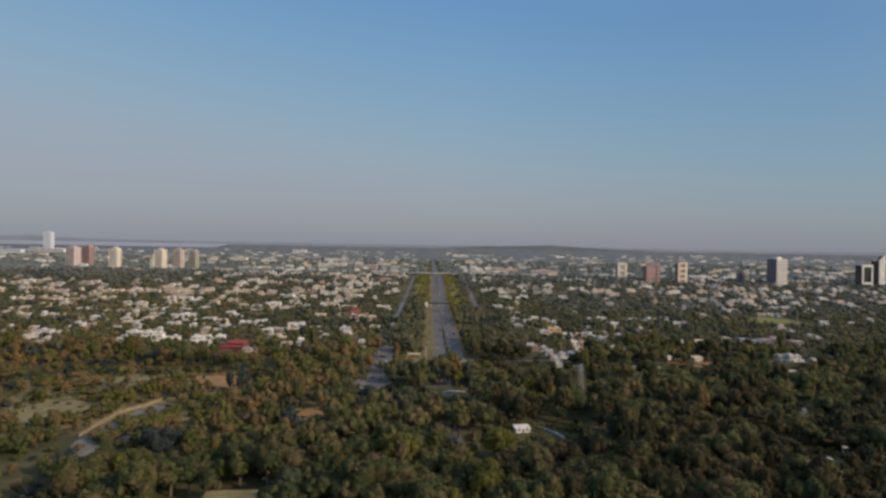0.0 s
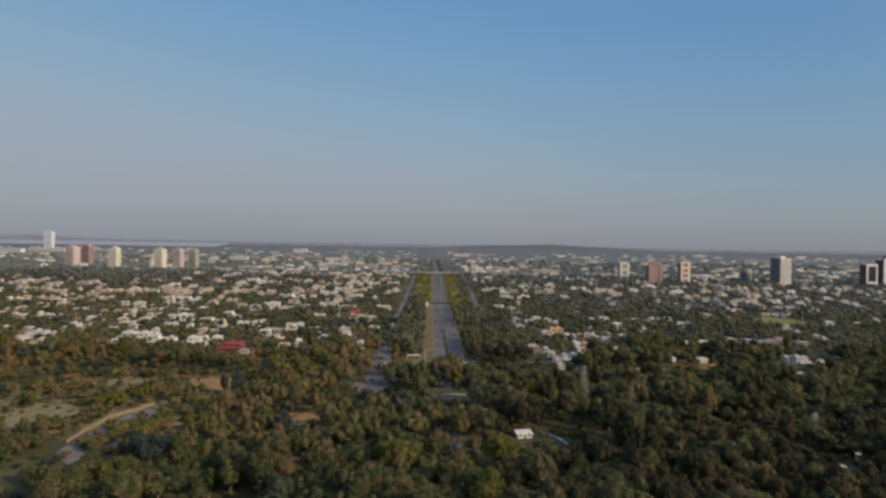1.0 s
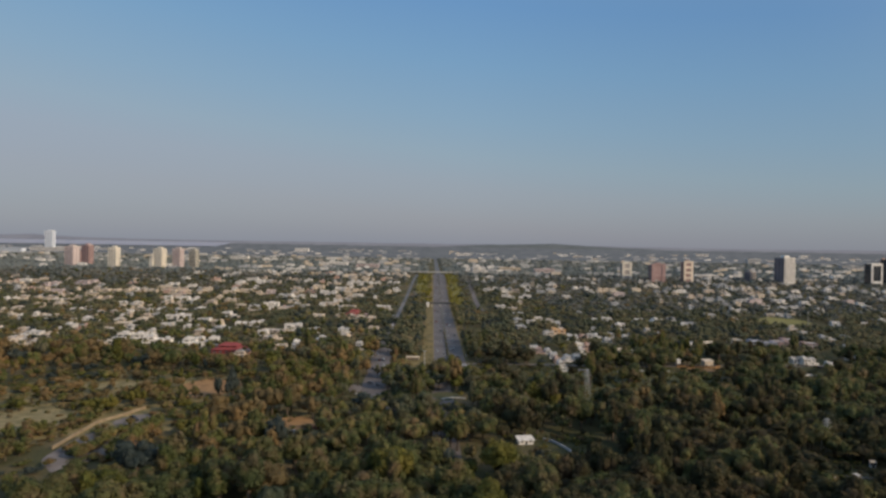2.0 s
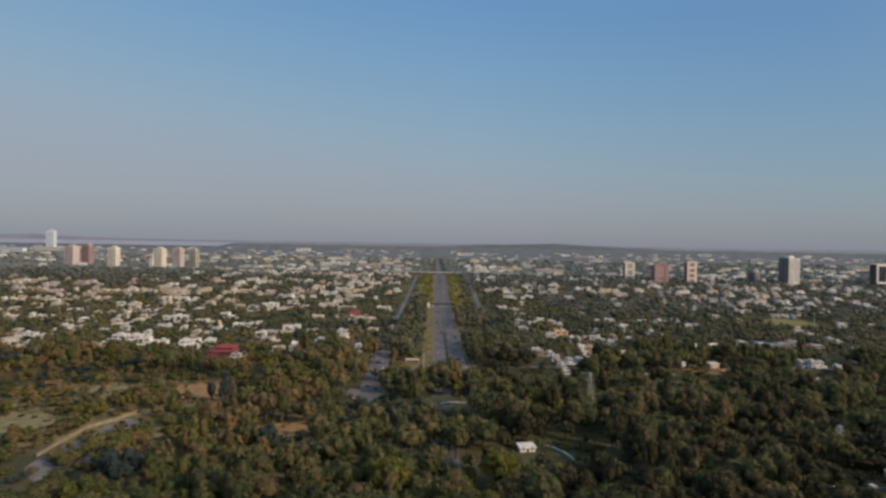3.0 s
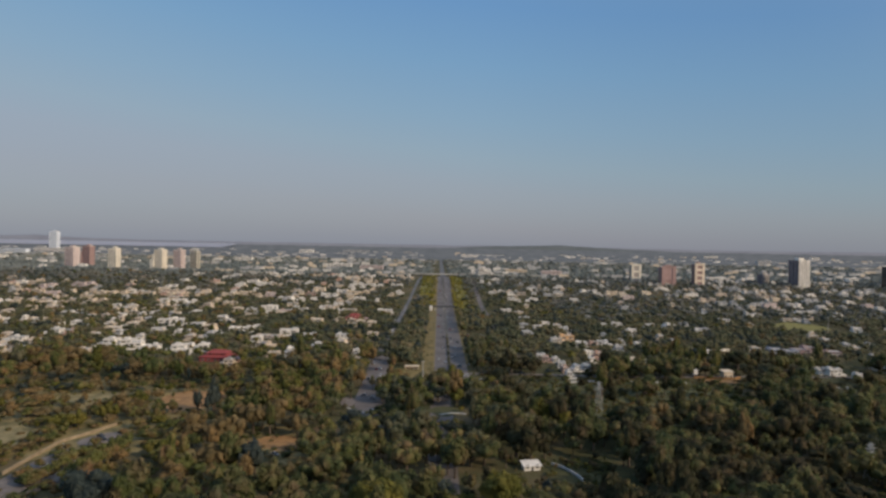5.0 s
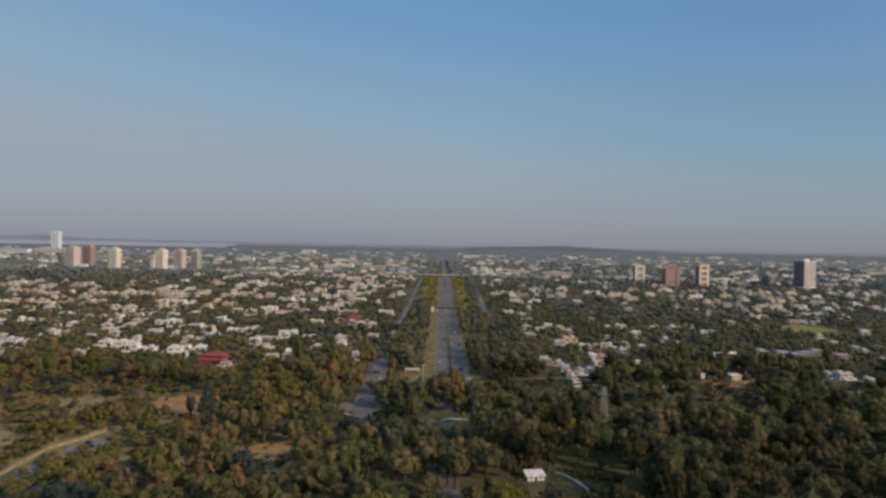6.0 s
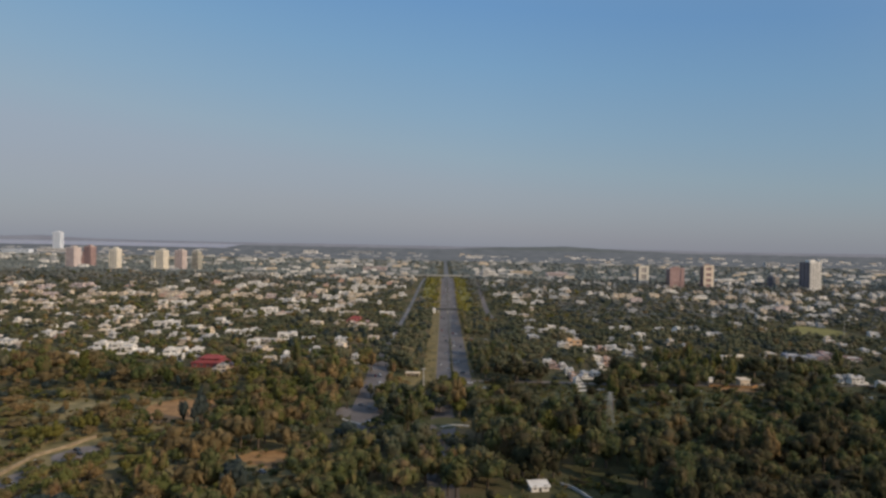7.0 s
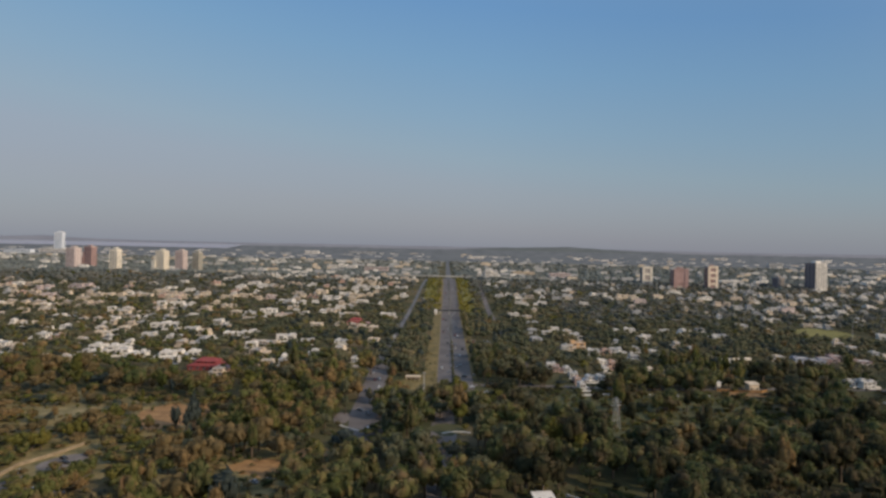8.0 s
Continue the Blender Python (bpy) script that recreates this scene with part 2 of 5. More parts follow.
def triangles(name, verts, faces, index, mats, smooth=False):
    """A mesh object from whole arrays."""
    me = bpy.data.meshes.new(name)
    n = len(faces)
    me.vertices.add(len(verts))
    me.vertices.foreach_set("co", np.ascontiguousarray(verts, dtype=np.float32).ravel())
    me.loops.add(n * 3)
    me.loops.foreach_set("vertex_index", np.ascontiguousarray(faces, dtype=np.int32).ravel())
    me.polygons.add(n)
    me.polygons.foreach_set("loop_start", np.arange(0, n * 3, 3, dtype=np.int32))
    me.polygons.foreach_set("material_index", np.ascontiguousarray(index, dtype=np.int32))
    me.polygons.foreach_set("use_smooth", np.full(n, smooth))
    for m in mats:
        me.materials.append(m)
    me.update(calc_edges=True)
    return new(name, me)


# ---------- ground ----------
# the plain lifts onto a low terrace, then climbs to fit the camera's view of the horizon
PROFILE = [(1100, 0), (1180, 2.5), (1260, 8), (1350, 15.5), (1440, 22.5), (1520, 27), (1600, 29.5), (2000, 26.6), (2500, 27), (3000, 33), (3500, 42.5), (4000, 55), (4235, 63.3), (4480, 78.6), (4700, 95.9)]
GROUND_Y = [-900, -300, 100] + list(range(200, 1100, 100)) + list(range(1100, 1660, 20)) + list(range(1660, 4220, 60)) + list(range(4235, 4940, 35))


def ground_z(x, y):
    ys, zs = zip(*PROFILE)
    return float(np.interp(y, ys, zs))


def ground():
    ys = GROUND_Y
    xs = list(range(-4300, 4301, 100))
    bm = bmesh.new()
    grid = [[bm.verts.new((x, y, ground_z(x, y))) for x in xs] for y in ys]
    for a, b in zip(grid, grid[1:]):
        for i in range(len(xs) - 1):
            bm.faces.new((a[i], a[i + 1], b[i + 1], b[i])).smooth = True
    m, nt, b = nodes_of("ground_mixed", 0.95, 0, 0.15)
    wide = ramp_node(nt, noise_node(nt, 0.018, 4.0, 0.65), [(0.30, (0.045, 0.050, 0.022)), (0.48, (0.075, 0.070, 0.032)), (0.60, (0.125, 0.098, 0.052)), (0.72, (0.20, 0.14, 0.08))])
    grain = noise_node(nt, 0.6, 5.0, 0.7)
    col = mix_node(nt, 1.0, wide, ramp_node(nt, grain, [(0.25, (0.65,) * 3), (0.75, (1.3,) * 3)]), "MULTIPLY")
    nt.links.new(col, b.inputs["Base Color"])
    bump_on(nt, b, grain, 0.6, 0.3)
    ob = new("ground", mesh_of("ground", bm, m))
    tagged(ob, "olive-brown earth and scrub reaching low hills", "ground", kind="structure")


ground()


def hills(name, y, tops, base, mat, label):
    """A far ridge closing the plain."""
    bm = bmesh.new()
    xs, zs = zip(*tops)
    rows = []
    for x in np.arange(xs[0], xs[-1] + 1, 40.0):
        z = float(np.interp(x, xs, zs)) + 3.0 * noise.noise((x / 240, y / 50, 1)) + 1.6 * noise.noise((x / 80, 7, 1))
        rows.append([bm.verts.new((x, y + dy, max(zz, base))) for dy, zz in ((0, base), (30, base + (z - base) * 0.8), (60, z), (90, base + (z - base) * 0.5))])
    for a, b in zip(rows, rows[1:]):
        for i in range(3):
            bm.faces.new((a[i], b[i], b[i + 1], a[i + 1])).smooth = True
    tagged(new(name, mesh_of(name, bm, mat)), label, "hills", kind="structure")


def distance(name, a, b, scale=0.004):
    """Land far off, its haze put into the material as a glow."""
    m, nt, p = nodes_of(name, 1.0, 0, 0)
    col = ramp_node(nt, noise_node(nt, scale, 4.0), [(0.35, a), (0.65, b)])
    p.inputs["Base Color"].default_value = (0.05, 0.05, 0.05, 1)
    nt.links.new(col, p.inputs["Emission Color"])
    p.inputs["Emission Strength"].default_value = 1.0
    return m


hills("backdrop_hills", 4840, [(-4400, 136), (-3270, 137), (-3017, 146), (-2720, 131), (-2212, 123), (-1577, 121), (-729, 123), (50, 123), (965, 126), (2236, 120), (3371, 126), (4400, 128)], 60, distance("far_hill_haze", (0.146, 0.147, 0.176), (0.172, 0.173, 0.202)), "hazy pale mauve-grey hills on the horizon")
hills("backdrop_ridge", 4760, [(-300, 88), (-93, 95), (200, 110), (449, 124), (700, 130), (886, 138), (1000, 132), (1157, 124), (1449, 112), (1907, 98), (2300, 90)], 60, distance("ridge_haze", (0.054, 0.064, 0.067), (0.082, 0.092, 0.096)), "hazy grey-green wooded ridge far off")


PLAIN_FROM = 3300


def far_plain():
    """The last of the plain below the hills, a far backdrop of uneven woods glowing in haze colours."""
    bm = bmesh.new()
    xs = list(range(-4300, 4301, 25))
    ys = [PLAIN_FROM, PLAIN_FROM + 15, PLAIN_FROM + 30] + list(range(PLAIN_FROM + 70, 4830, 70)) + [4830]
    grid = [[bm.verts.new((x, yy, ground_z(x, yy) + (5.0 + 4.5 * noise.noise((x / 45, yy / 60, 3)) + 2.5 * noise.noise((x / 17, yy / 60, 8)) if k > 1 else 3 * k - 1))) for x in xs] for k, yy in enumerate(ys)]
    for a, b in zip(grid, grid[1:]):
        for q in range(len(xs) - 1):
            bm.faces.new((a[q], a[q + 1], b[q + 1], b[q])).smooth = True
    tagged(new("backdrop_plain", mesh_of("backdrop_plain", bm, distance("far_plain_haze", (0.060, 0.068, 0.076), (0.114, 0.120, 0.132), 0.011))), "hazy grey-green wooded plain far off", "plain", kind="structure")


far_plain()


def strip(name, x0, y0, x1, y1, z, mat, label, category, skew=0.0, kind="structure", edge=0.0):
    """A flat slab of road or grass with a kerb-high edge; skew shifts its far end sideways."""
    bm = bmesh.new()
    rows = []
    for y in [y0] + [q for q in GROUND_Y if y0 < q < y1] + [y1]:
        s = skew * (y - y0) / (y1 - y0)
        rows.append([bm.verts.new((x + s, y, ground_z(x, y) + h)) for x, h in ((x0, -0.5), (x0, z), (x1, z), (x1, -0.5))])
    for a, b in zip(rows, rows[1:]):
        for i in range(3):
            bm.faces.new((a[i], a[i + 1], b[i + 1], b[i]))
    bm.faces.new(rows[0])
    bm.faces.new(rows[-1][::-1])
    return tagged(new(name, mesh_of(name, bm, mat)), label, category, kind=kind)


def patch(name, cx, cy, rx, ry, turn, mat, label, category, z=0.12, rag=0.25):
    """An irregular clearing."""
    bm = bmesh.new()
    n = 40
    ring = []
    for k in range(n):
        a = k * math.tau / n
        r = 1 + rag * noise.noise((math.cos(a) * 1.7 + cx, math.sin(a) * 1.7 + cy, 0.5)) + 0.12 * noise.noise((math.cos(a) * 6 + cx, math.sin(a) * 6, 2.5))
        p = Matrix.Rotation(radians(turn), 2) @ Vector((rx * r * math.cos(a), ry * r * math.sin(a)))
        ring.append(bm.verts.new((cx + p.x, cy + p.y, z)))
    mid = bm.verts.new((cx, cy, z + 0.15))
    for k in range(n):
        bm.faces.new((ring[k], ring[(k + 1) % n], mid))
    return tagged(new(name, mesh_of(name, bm, mat)), label, category, kind="structure")


def path_ribbon(name, pts, width, z, mat, label, category, kind="structure"):
    """A road that bends along a few points."""
    bm = bmesh.new()
    rows = []
    P = [Vector((*p, 0)) for p in pts]
    for i, p in enumerate(P):
        d = (P[min(i + 1, len(P) - 1)] - P[max(i - 1, 0)]).normalized()
        s = Vector((-d.y, d.x, 0)) * width / 2
        rows.append([bm.verts.new(p + s * k + Vector((0, 0, h))) for k, h in ((1, -0.4), (1, z), (-1, z), (-1, -0.4))])
    for a, b in zip(rows, rows[1:]):
        for i in range(3):
            bm.faces.new((a[i], a[i + 1], b[i + 1], b[i]))
    bm.normal_update()
    return tagged(new(name, mesh_of(name, bm, mat)), label, category, kind=kind)


KEEP_CLEAR = []       # rectangles without trees: x0, y0, x1, y1
CLEAR_ROUND = []      # ellipses without trees: x, y, rx, ry, turn


def keep_clear(x0, y0, x1, y1):
    KEEP_CLEAR.append((x0, y0, x1, y1))


# ---------- the avenue ----------
strip("road_avenue_west", 0.65, 470, 12.2, 1676, 0.10, ASPHALT, "grey asphalt carriageway of a straight avenue", "road")
strip("road_avenue_east", 14.4, 560, 28.0, 1676, 0.10, ASPHALT, "grey asphalt carriageway beside a narrow median", "road")
strip("road_avenue_far", 6.0, 1676.5, 21.0, 3300, 0.10, ASPHALT_HAZE, "haze-greyed far stretch of the avenue", "road")
strip("median", 12.2, 560, 14.4, 1676, 0.28, SOIL, "narrow raised median with dark soil", "median")
strip("road_front", -1.0, 230, 13.0, 470, 0.10, ASPHALT, "shaded asphalt road under overhanging trees", "road")
strip("verge_west", -11.0, 520, 0.2, 1670, 0.22, DRY_GRASS, "dry brown grass verge along the avenue", "verge")
strip("kerb_west", 0.2, 600, 0.65, 1670, 0.24, SANDY_WALL, "dusty pale kerb along the carriageway", "kerb")
strip("lawn_west", -34.0, 1270, -11.0, 1660, 0.20, LAWN, "yellow-green grass lawn beside the avenue", "lawn")
strip("lawn_east", 38.0, 1080, 60.0, 1660, 0.20, LAWN, "yellow-green grass lawn beside the avenue", "lawn")
strip("parking_east", 34.0, 790, 56.0, 812, 0.12, ASPHALT_OLD, "grey roadside car park beside the avenue", "car park")
strip("verge_east", 28.0, 620, 34.0, 1670, 0.22, DRY_GRASS, "dry grass verge with parked cars", "verge")
strip("road_service_west", -54.0, 640, -48.5, 1150, 0.10, ASPHALT_OLD, "grey service road behind trees", "road")
strip("road_service_west_far", -54.0, 1150, -48.5, 1670, 0.10, ASPHALT_HAZE, "grey service road behind trees", "road", 13)
strip("road_service_east", 73.0, 620, 81.0, 1150, 0.10, ASPHALT, "grey service road behind trees", "road")
strip("road_service_east_far", 73.0, 1150, 81.0, 1670, 0.10, ASPHALT, "grey service road behind trees", "road", 4)
path_ribbon("road_link", [(-51, 680), (-48, 640), (-45, 600), (-43, 560), (-42, 520), (-41, 480), (-36, 445), (-20, 424), (-1, 412)], 20, 0.14, ASPHALT, "worn grey slip road joining the junction", "road")
path_ribbon("road_cross", [(-120, 560), (-70, 562), (-40, 566), (0, 572), (40, 577), (96, 577), (160, 572), (260, 585), (420, 590)], 6.5, 0.13, ASPHALT, "grey crossing road partly hidden by trees", "road")
keep_clear(-9, 550, 29, 1700)
keep_clear(6, 368, 10, 396)
keep_clear(-56, 880, -44, 1150), keep_clear(-56, 1150, -42, 1330), keep_clear(-52, 1330, -37, 1670)
keep_clear(69, 985, 84, 1190), keep_clear(75, 1190, 82, 1300)
keep_clear(-12, 1270, -4, 1670)
keep_clear(-50, 512, -38, 624)
keep_clear(-50, 446, -36, 505)
keep_clear(-32, 572, -2, 600)
keep_clear(28, 785, 54, 818)
keep_clear(24, 572, 58, 582)


def bridge(name, y, x0, x1, z, depth, label, mat, rail):
    """A flat deck on piers with parapets."""
    r = root(name, label, "bridge")
    g = ground_z(0, y)
    z += g
    part("deck", boxes((x0, y - depth / 2, z - 0.9, x1, y + depth / 2, z)), mat, r)
    part("parapet", boxes((x0, y - depth / 2, z + 0.003, x1, y - depth / 2 + 0.25, z + 1.1)), rail, r)
    part("parapet", boxes((x0, y + depth / 2 - 0.25, z + 0.003, x1, y + depth / 2, z + 1.1)), rail, r)
    for x in np.arange(x0 + 4, x1, 14.0):
        if not (1 < x < 12 or 15 < x < 28):
            part("pier", boxes((x - 0.6, y - depth / 3, g - 1.5, x + 0.6, y + depth / 3, z - 0.903)), CONCRETE, r)
    return r


bridge("road_bridge", 1685, -112, 262, 6.0, 18, "pale concrete flyover crossing the avenue", CONCRETE, KERB)
bridge("footbridge", 1095, -6, 34, 6.2, 3.4, "dark steel footbridge spanning the avenue", DARK_METAL, DARK_METAL)
tagged(part("stair_house", boxes((-11, 1090, -0.3, -6.5, 1100, 7.5)), PLASTER["w"]), "white stair house at a footbridge's end", "stair house")

# ---------- houses ----------
HOUSE_W, HOUSE_D, HOUSE_H = 12.0, 12.0, 7.4
WINDOW_PANE = mesh_of("pane", boxes((-0.65, -0.03, 0.1, 0.65, 0.02, 1.6)), GLASS)
WINDOW_FRAME = mesh_of("window_frame", boxes((-0.77, -0.06, -0.02, 0.77, 0.0, 0.1), (-0.77, -0.06, 1.6, 0.77, 0.0, 1.72), (-0.77, -0.06, 0.1, -0.65, 0.0, 1.6), (0.65, -0.06, 0.1, 0.77, 0.0, 1.6)), CONCRETE)


def window(parent, x, y, z, turn, wide=1.0):
    w = share("window", WINDOW_FRAME, parent, pose(x, y, z, 0, 0, turn) @ Matrix.Diagonal((wide, 1, 1, 1)))
    share("pane", WINDOW_PANE, w, Matrix.Identity(4))


def house(colour, shape, fine):
    """A flat-roofed two-storey villa; its front looks to -y. Four shapes of plan."""
    mat = PLASTER[colour]
    r = root("house", "%s two-storey flat-roofed house among trees" % WORDS[colour], "house", "houses of the town")
    W, D = HOUSE_W / 2, HOUSE_D / 2
    up = ((-W, -D + 2.5, W, D), (-W, -D, W - 4, D), (-W + 3.5, -D + 1, W, D), (-W, -D, W, D - 2.5))[shape]
    part("ground_storey", boxes((-W, -D, -0.5, W, D, 3.6)), mat, r)
    part("upper_storey", boxes((up[0], up[1], 3.603, up[2], up[3], 7.0)), mat, r)
    part("roof", boxes((up[0] - 0.4, up[1] - 0.4, 7.003, up[2] + 0.4, up[3] + 0.4, 7.22)), CONCRETE, r, "grey concrete roof slab")
    part("parapet", boxes((up[0] - 0.1, up[1] - 0.1, 7.223, up[2] + 0.1, up[1] + 0.12, 7.9), (up[0] - 0.1, up[3] - 0.12, 7.223, up[2] + 0.1, up[3] + 0.1, 7.9),
                          (up[0] - 0.1, up[1] + 0.123, 7.223, up[0] + 0.12, up[3] - 0.123, 7.9), (up[2] - 0.12, up[1] + 0.123, 7.223, up[2] + 0.1, up[3] - 0.123, 7.9)), mat, r)
    sx = (up[0] + 2.2, up[2] - 2.4, up[0] + 3, up[2] - 2.2)[shape]
    part("stair_tower", boxes((sx - 1.6, up[3] - 5.2, 7.223, sx + 1.6, up[3] - 1.2, 8.9), (sx - 1.8, up[3] - 5.4, 8.903, sx + 1.8, up[3] - 1.0, 9.1)), mat, r)
    part("terrace_slab", boxes((-W - 0.3, -D - 0.3, 3.603, (up[0] - 0.003 if shape == 2 else W + 0.3), up[1] - 0.003 if shape in (0, 2) else -D - 0.003, 3.8)), CONCRETE, r)
    bm = bmesh.new()
    tx, ty = (up[0] + up[2]) / 2 + 2.0, up[1] + 2.5
    bar(bm, (tx, ty, 7.2), (tx, ty, 8.5), 0.7, 0.7, 10)
    bar(bm, (tx, ty, 8.5), (tx, ty, 8.75), 0.68, 0.25, 10)
    part("water_tank", bm, PLASTER["b" if shape % 2 else "w"], r, "plastic roof water tank")
    part("garden_wall", boxes((-W - 1.5, -D - 4.2, -0.4, W + 1.5, -D - 3.9, 2.0)), mat, r)
    if not fine:
        for k in range(3):
            share("window", WINDOW_PANE, r, pose(up[0] + (up[2] - up[0]) * (k + 0.5) / 3, up[1], 4.6))
        share("window", WINDOW_PANE, r, pose(-2.5, -D, 1.0) @ Matrix.Diagonal((2, 1, 1, 1)))
        share("window", WINDOW_PANE, r, pose(up[2], 0.5, 4.6, 0, 0, 90) @ Matrix.Diagonal((2, 1, 1, 1)))
        return r
    part("door", boxes((-0.6, -D - 0.06, 0.0, 0.6, -D - 0.003, 2.1)), DARK_METAL, r, "dark entrance door")
    for x in (-3.8, 3.6):
        window(r, x, -D, 0.9, 0, 2.0)
    for k in range(2):
        window(r, up[0] + (up[2] - up[0]) * (k + 0.5) / 2, up[1], 4.3, 0, 2.2)
    for y, z in ((0.5, 1.0), (0.5, 4.6)):
        window(r, W if z < 3 else up[2], y, z, 90, 1.1)
    window(r, up[0], 0.0, 4.6, -90, 1.1)
    return r


PROTO = {}
TAKEN = []        # footprints: x, y, half width


def put_house(x, y, w, h, colour, turn, fine):
    shape = random.randrange(4)
    m = pose(x, y, ground_z(x, y), 0, 0, turn) @ Matrix.Diagonal((w / HOUSE_W, min(max(w / HOUSE_W, 0.75), 1.15), max(h, 3.8) / HOUSE_H, 1))
    key = (colour, shape, fine)
    if key not in PROTO:
        PROTO[key] = house(*key)
        FIRST[key] = m
    else:
        copy_thing(PROTO[key], m)


FIRST = {}
ROWS_FAR = []


def houses(colour, places, fine=True):
    """Each place: x, y, frontage, height. A long frontage is a terrace of several houses."""
    for x, y, w, h in places:
        w *= 1.15
        n = max(1, round(w / 14))
        for k in range(n):
            u = w / n
            xx, yy = x + (k - (n - 1) / 2) * u, y + random.uniform(-2, 2)
            hh = h * random.uniform(0.85, 1.1)
            TAKEN.append((xx, yy, u / 2))
            put_house(xx, yy, u * (1.08 if fine else 0.85), hh * (0.74 if fine else 0.74), colour, random.uniform(-12, 12), fine)


# west near
houses("w", [(-308, 685, 27, 8.8), (-281, 673, 13, 8.7), (-306, 663, 10, 6.8), (-264, 654, 8, 6.8), (-241, 663, 13, 7.7), (-233, 678, 7, 6.9), (-219, 665, 10, 8.6), (-226, 644, 9, 5.9), (-224, 804, 23, 6.8), (-213, 834, 9, 5.8), (-164, 786, 16, 7.7), (-186, 736, 9, 5.9), (-117, 703, 9, 4.8), (-135, 657, 7, 7.6), (-72, 663, 6, 5.5), (-67, 681, 5, 6.1), (-241, 776, 10, 5.6), (-137, 765, 11, 5.5)])
houses("t", [(-407, 671, 21, 4.7), (-342, 642, 11, 5), (-172, 600, 9, 6.4), (-178, 751, 23, 5.5), (-167, 697, 13, 6.1), (-444, 737, 11, 5.4), (-393, 692, 10, 5.2)])
houses("c", [(-396, 701, 9, 5.3), (-402, 655, 10, 4.6), (-83, 614, 7, 5.3), (-68, 622, 5, 4.9), (-94, 725, 11, 5.4), (-145, 646, 8, 5)])
houses("g", [(-49, 801, 6, 6.7)])
# west middle
houses("w", [(-505, 952, 15, 5.7), (-503, 978, 8, 5.8), (-516, 870, 5, 9.4), (-518, 844, 5, 8.1), (-431, 845, 24, 5.3), (-439, 820, 5, 6.8), (-429, 934, 12, 5.6), (-359, 808, 9, 5.7), (-326, 860, 27, 9.3), (-313, 793, 12, 6.7), (-278, 772, 13, 6.6), (-287, 841, 12, 6.4), (-255, 1048, 20, 9.5), (-203, 1057, 8, 6), (-79, 1051, 18, 6.7), (-282, 920, 13, 6.2), (-345, 988, 14, 5.8)])
houses("c", [(-490, 868, 21, 6), (-509, 872, 7, 6), (-366, 796, 12, 6.2), (-362, 831, 14, 6.9), (-261, 810, 9, 7.9), (-91, 881, 24, 7.8), (-131, 929, 9, 6.2), (-223, 991, 11, 6.5), (-136, 1050, 23, 6), (-157, 904, 13, 6.1), (-70, 783, 9, 5.6), (-303, 1039, 15, 6), (-424, 1018, 16, 5.9)])
houses("t", [(-371, 872, 8, 8.3), (-259, 961, 12, 5.7), (-360, 747, 11, 5.4), (-597, 961, 17, 6.3)])
# west rows
houses("w", [(-694, 1097, 19, 7.7), (-621, 1101, 12, 5.5), (-554, 1254, 22.2, 6.6), (-480, 1055, 30, 7.5), (-478, 1316, 16.6, 6.6), (-458, 1150, 12.8, 7.9), (-420, 1139, 36.6, 7.1), (-524, 1334, 21.5, 6.7), (-272, 1199, 13.5, 6.4), (-247, 1195, 28.9, 8), (-218, 1205, 11.5, 5.6), (-207, 1258, 16.6, 6.5), (-181, 1297, 20.5, 7.5), (-138, 1215, 19, 7.3), (-189, 1245, 14, 9), (-106, 1198, 7.7, 7.2), (-71, 1295, 14.3, 8.4)], fine=False)
houses("c", [(-675, 1090, 19, 6.2), (-592, 1226, 21.7, 7.4), (-580, 1243, 29.8, 6.5), (-465, 1227, 35.8, 7.4), (-375, 1163, 12.7, 7.2), (-360, 1255, 30.5, 7.4), (-380, 1237, 21.5, 6.5), (-321, 1229, 14.1, 6.5), (-228, 1314, 21, 8.4), (-158, 1285, 25.2, 7.5), (-138, 1302, 16.8, 6.6), (-86, 1271, 10, 8.3)], fine=False)
houses("t", [(-617, 1080, 22, 6.8), (-592, 1006, 13, 6.5), (-644, 1166, 20.6, 7.9), (-562, 1134, 26.7, 7), (-360, 1077, 17, 8.3), (-161, 1191, 27.1, 8)], fine=False)
houses("m", [(-305, 1246, 17.7, 8.2)], fine=False)
# west far
houses("t", [(-833, 1320, 32.2, 6.6), (-800, 1341, 17.1, 7.6), (-717, 1234, 14.1, 8.2), (-305, 1433, 23.4, 5.9)], fine=False)
houses("w", [(-818, 1339, 23.9, 9), (-584, 1396, 15.4, 4.9), (-547, 1548, 22.4, 7.1), (-462, 1490, 21.7, 7.8), (-452, 1518, 16.8, 7.7), (-386, 1422, 25.2, 6.8), (-356, 1399, 33.9, 5.8), (-450, 1622, 47.3, 7.3), (-398, 1607, 26.1, 7.3), (-365, 1555, 22.3, 7.1), (-358, 1672, 21.3, 6.3), (-236, 1328, 14.7, 8.5), (-84, 1406, 22.4, 5.8), (-131, 1400, 33.8, 5.8), (-228, 1569, 30.7, 6.1), (-530, 1422, 18.1, 5.8)], fine=False)
houses("m", [(-746, 1299, 27.5, 9.2), (-684, 1215, 24.7, 8.1), (-693, 1330, 40.5, 9.1)], fine=False)
houses("c", [(-67, 1535, 22.5, 7.6), (-152, 1480, 16.6, 6.9), (-282, 1574, 25.7, 6.1), (-185, 1543, 24.6, 6), (-447, 1387, 18, 5.8), (-102, 1488, 16.5, 5.9), (-623, 1391, 15.4, 4.9)], fine=False)
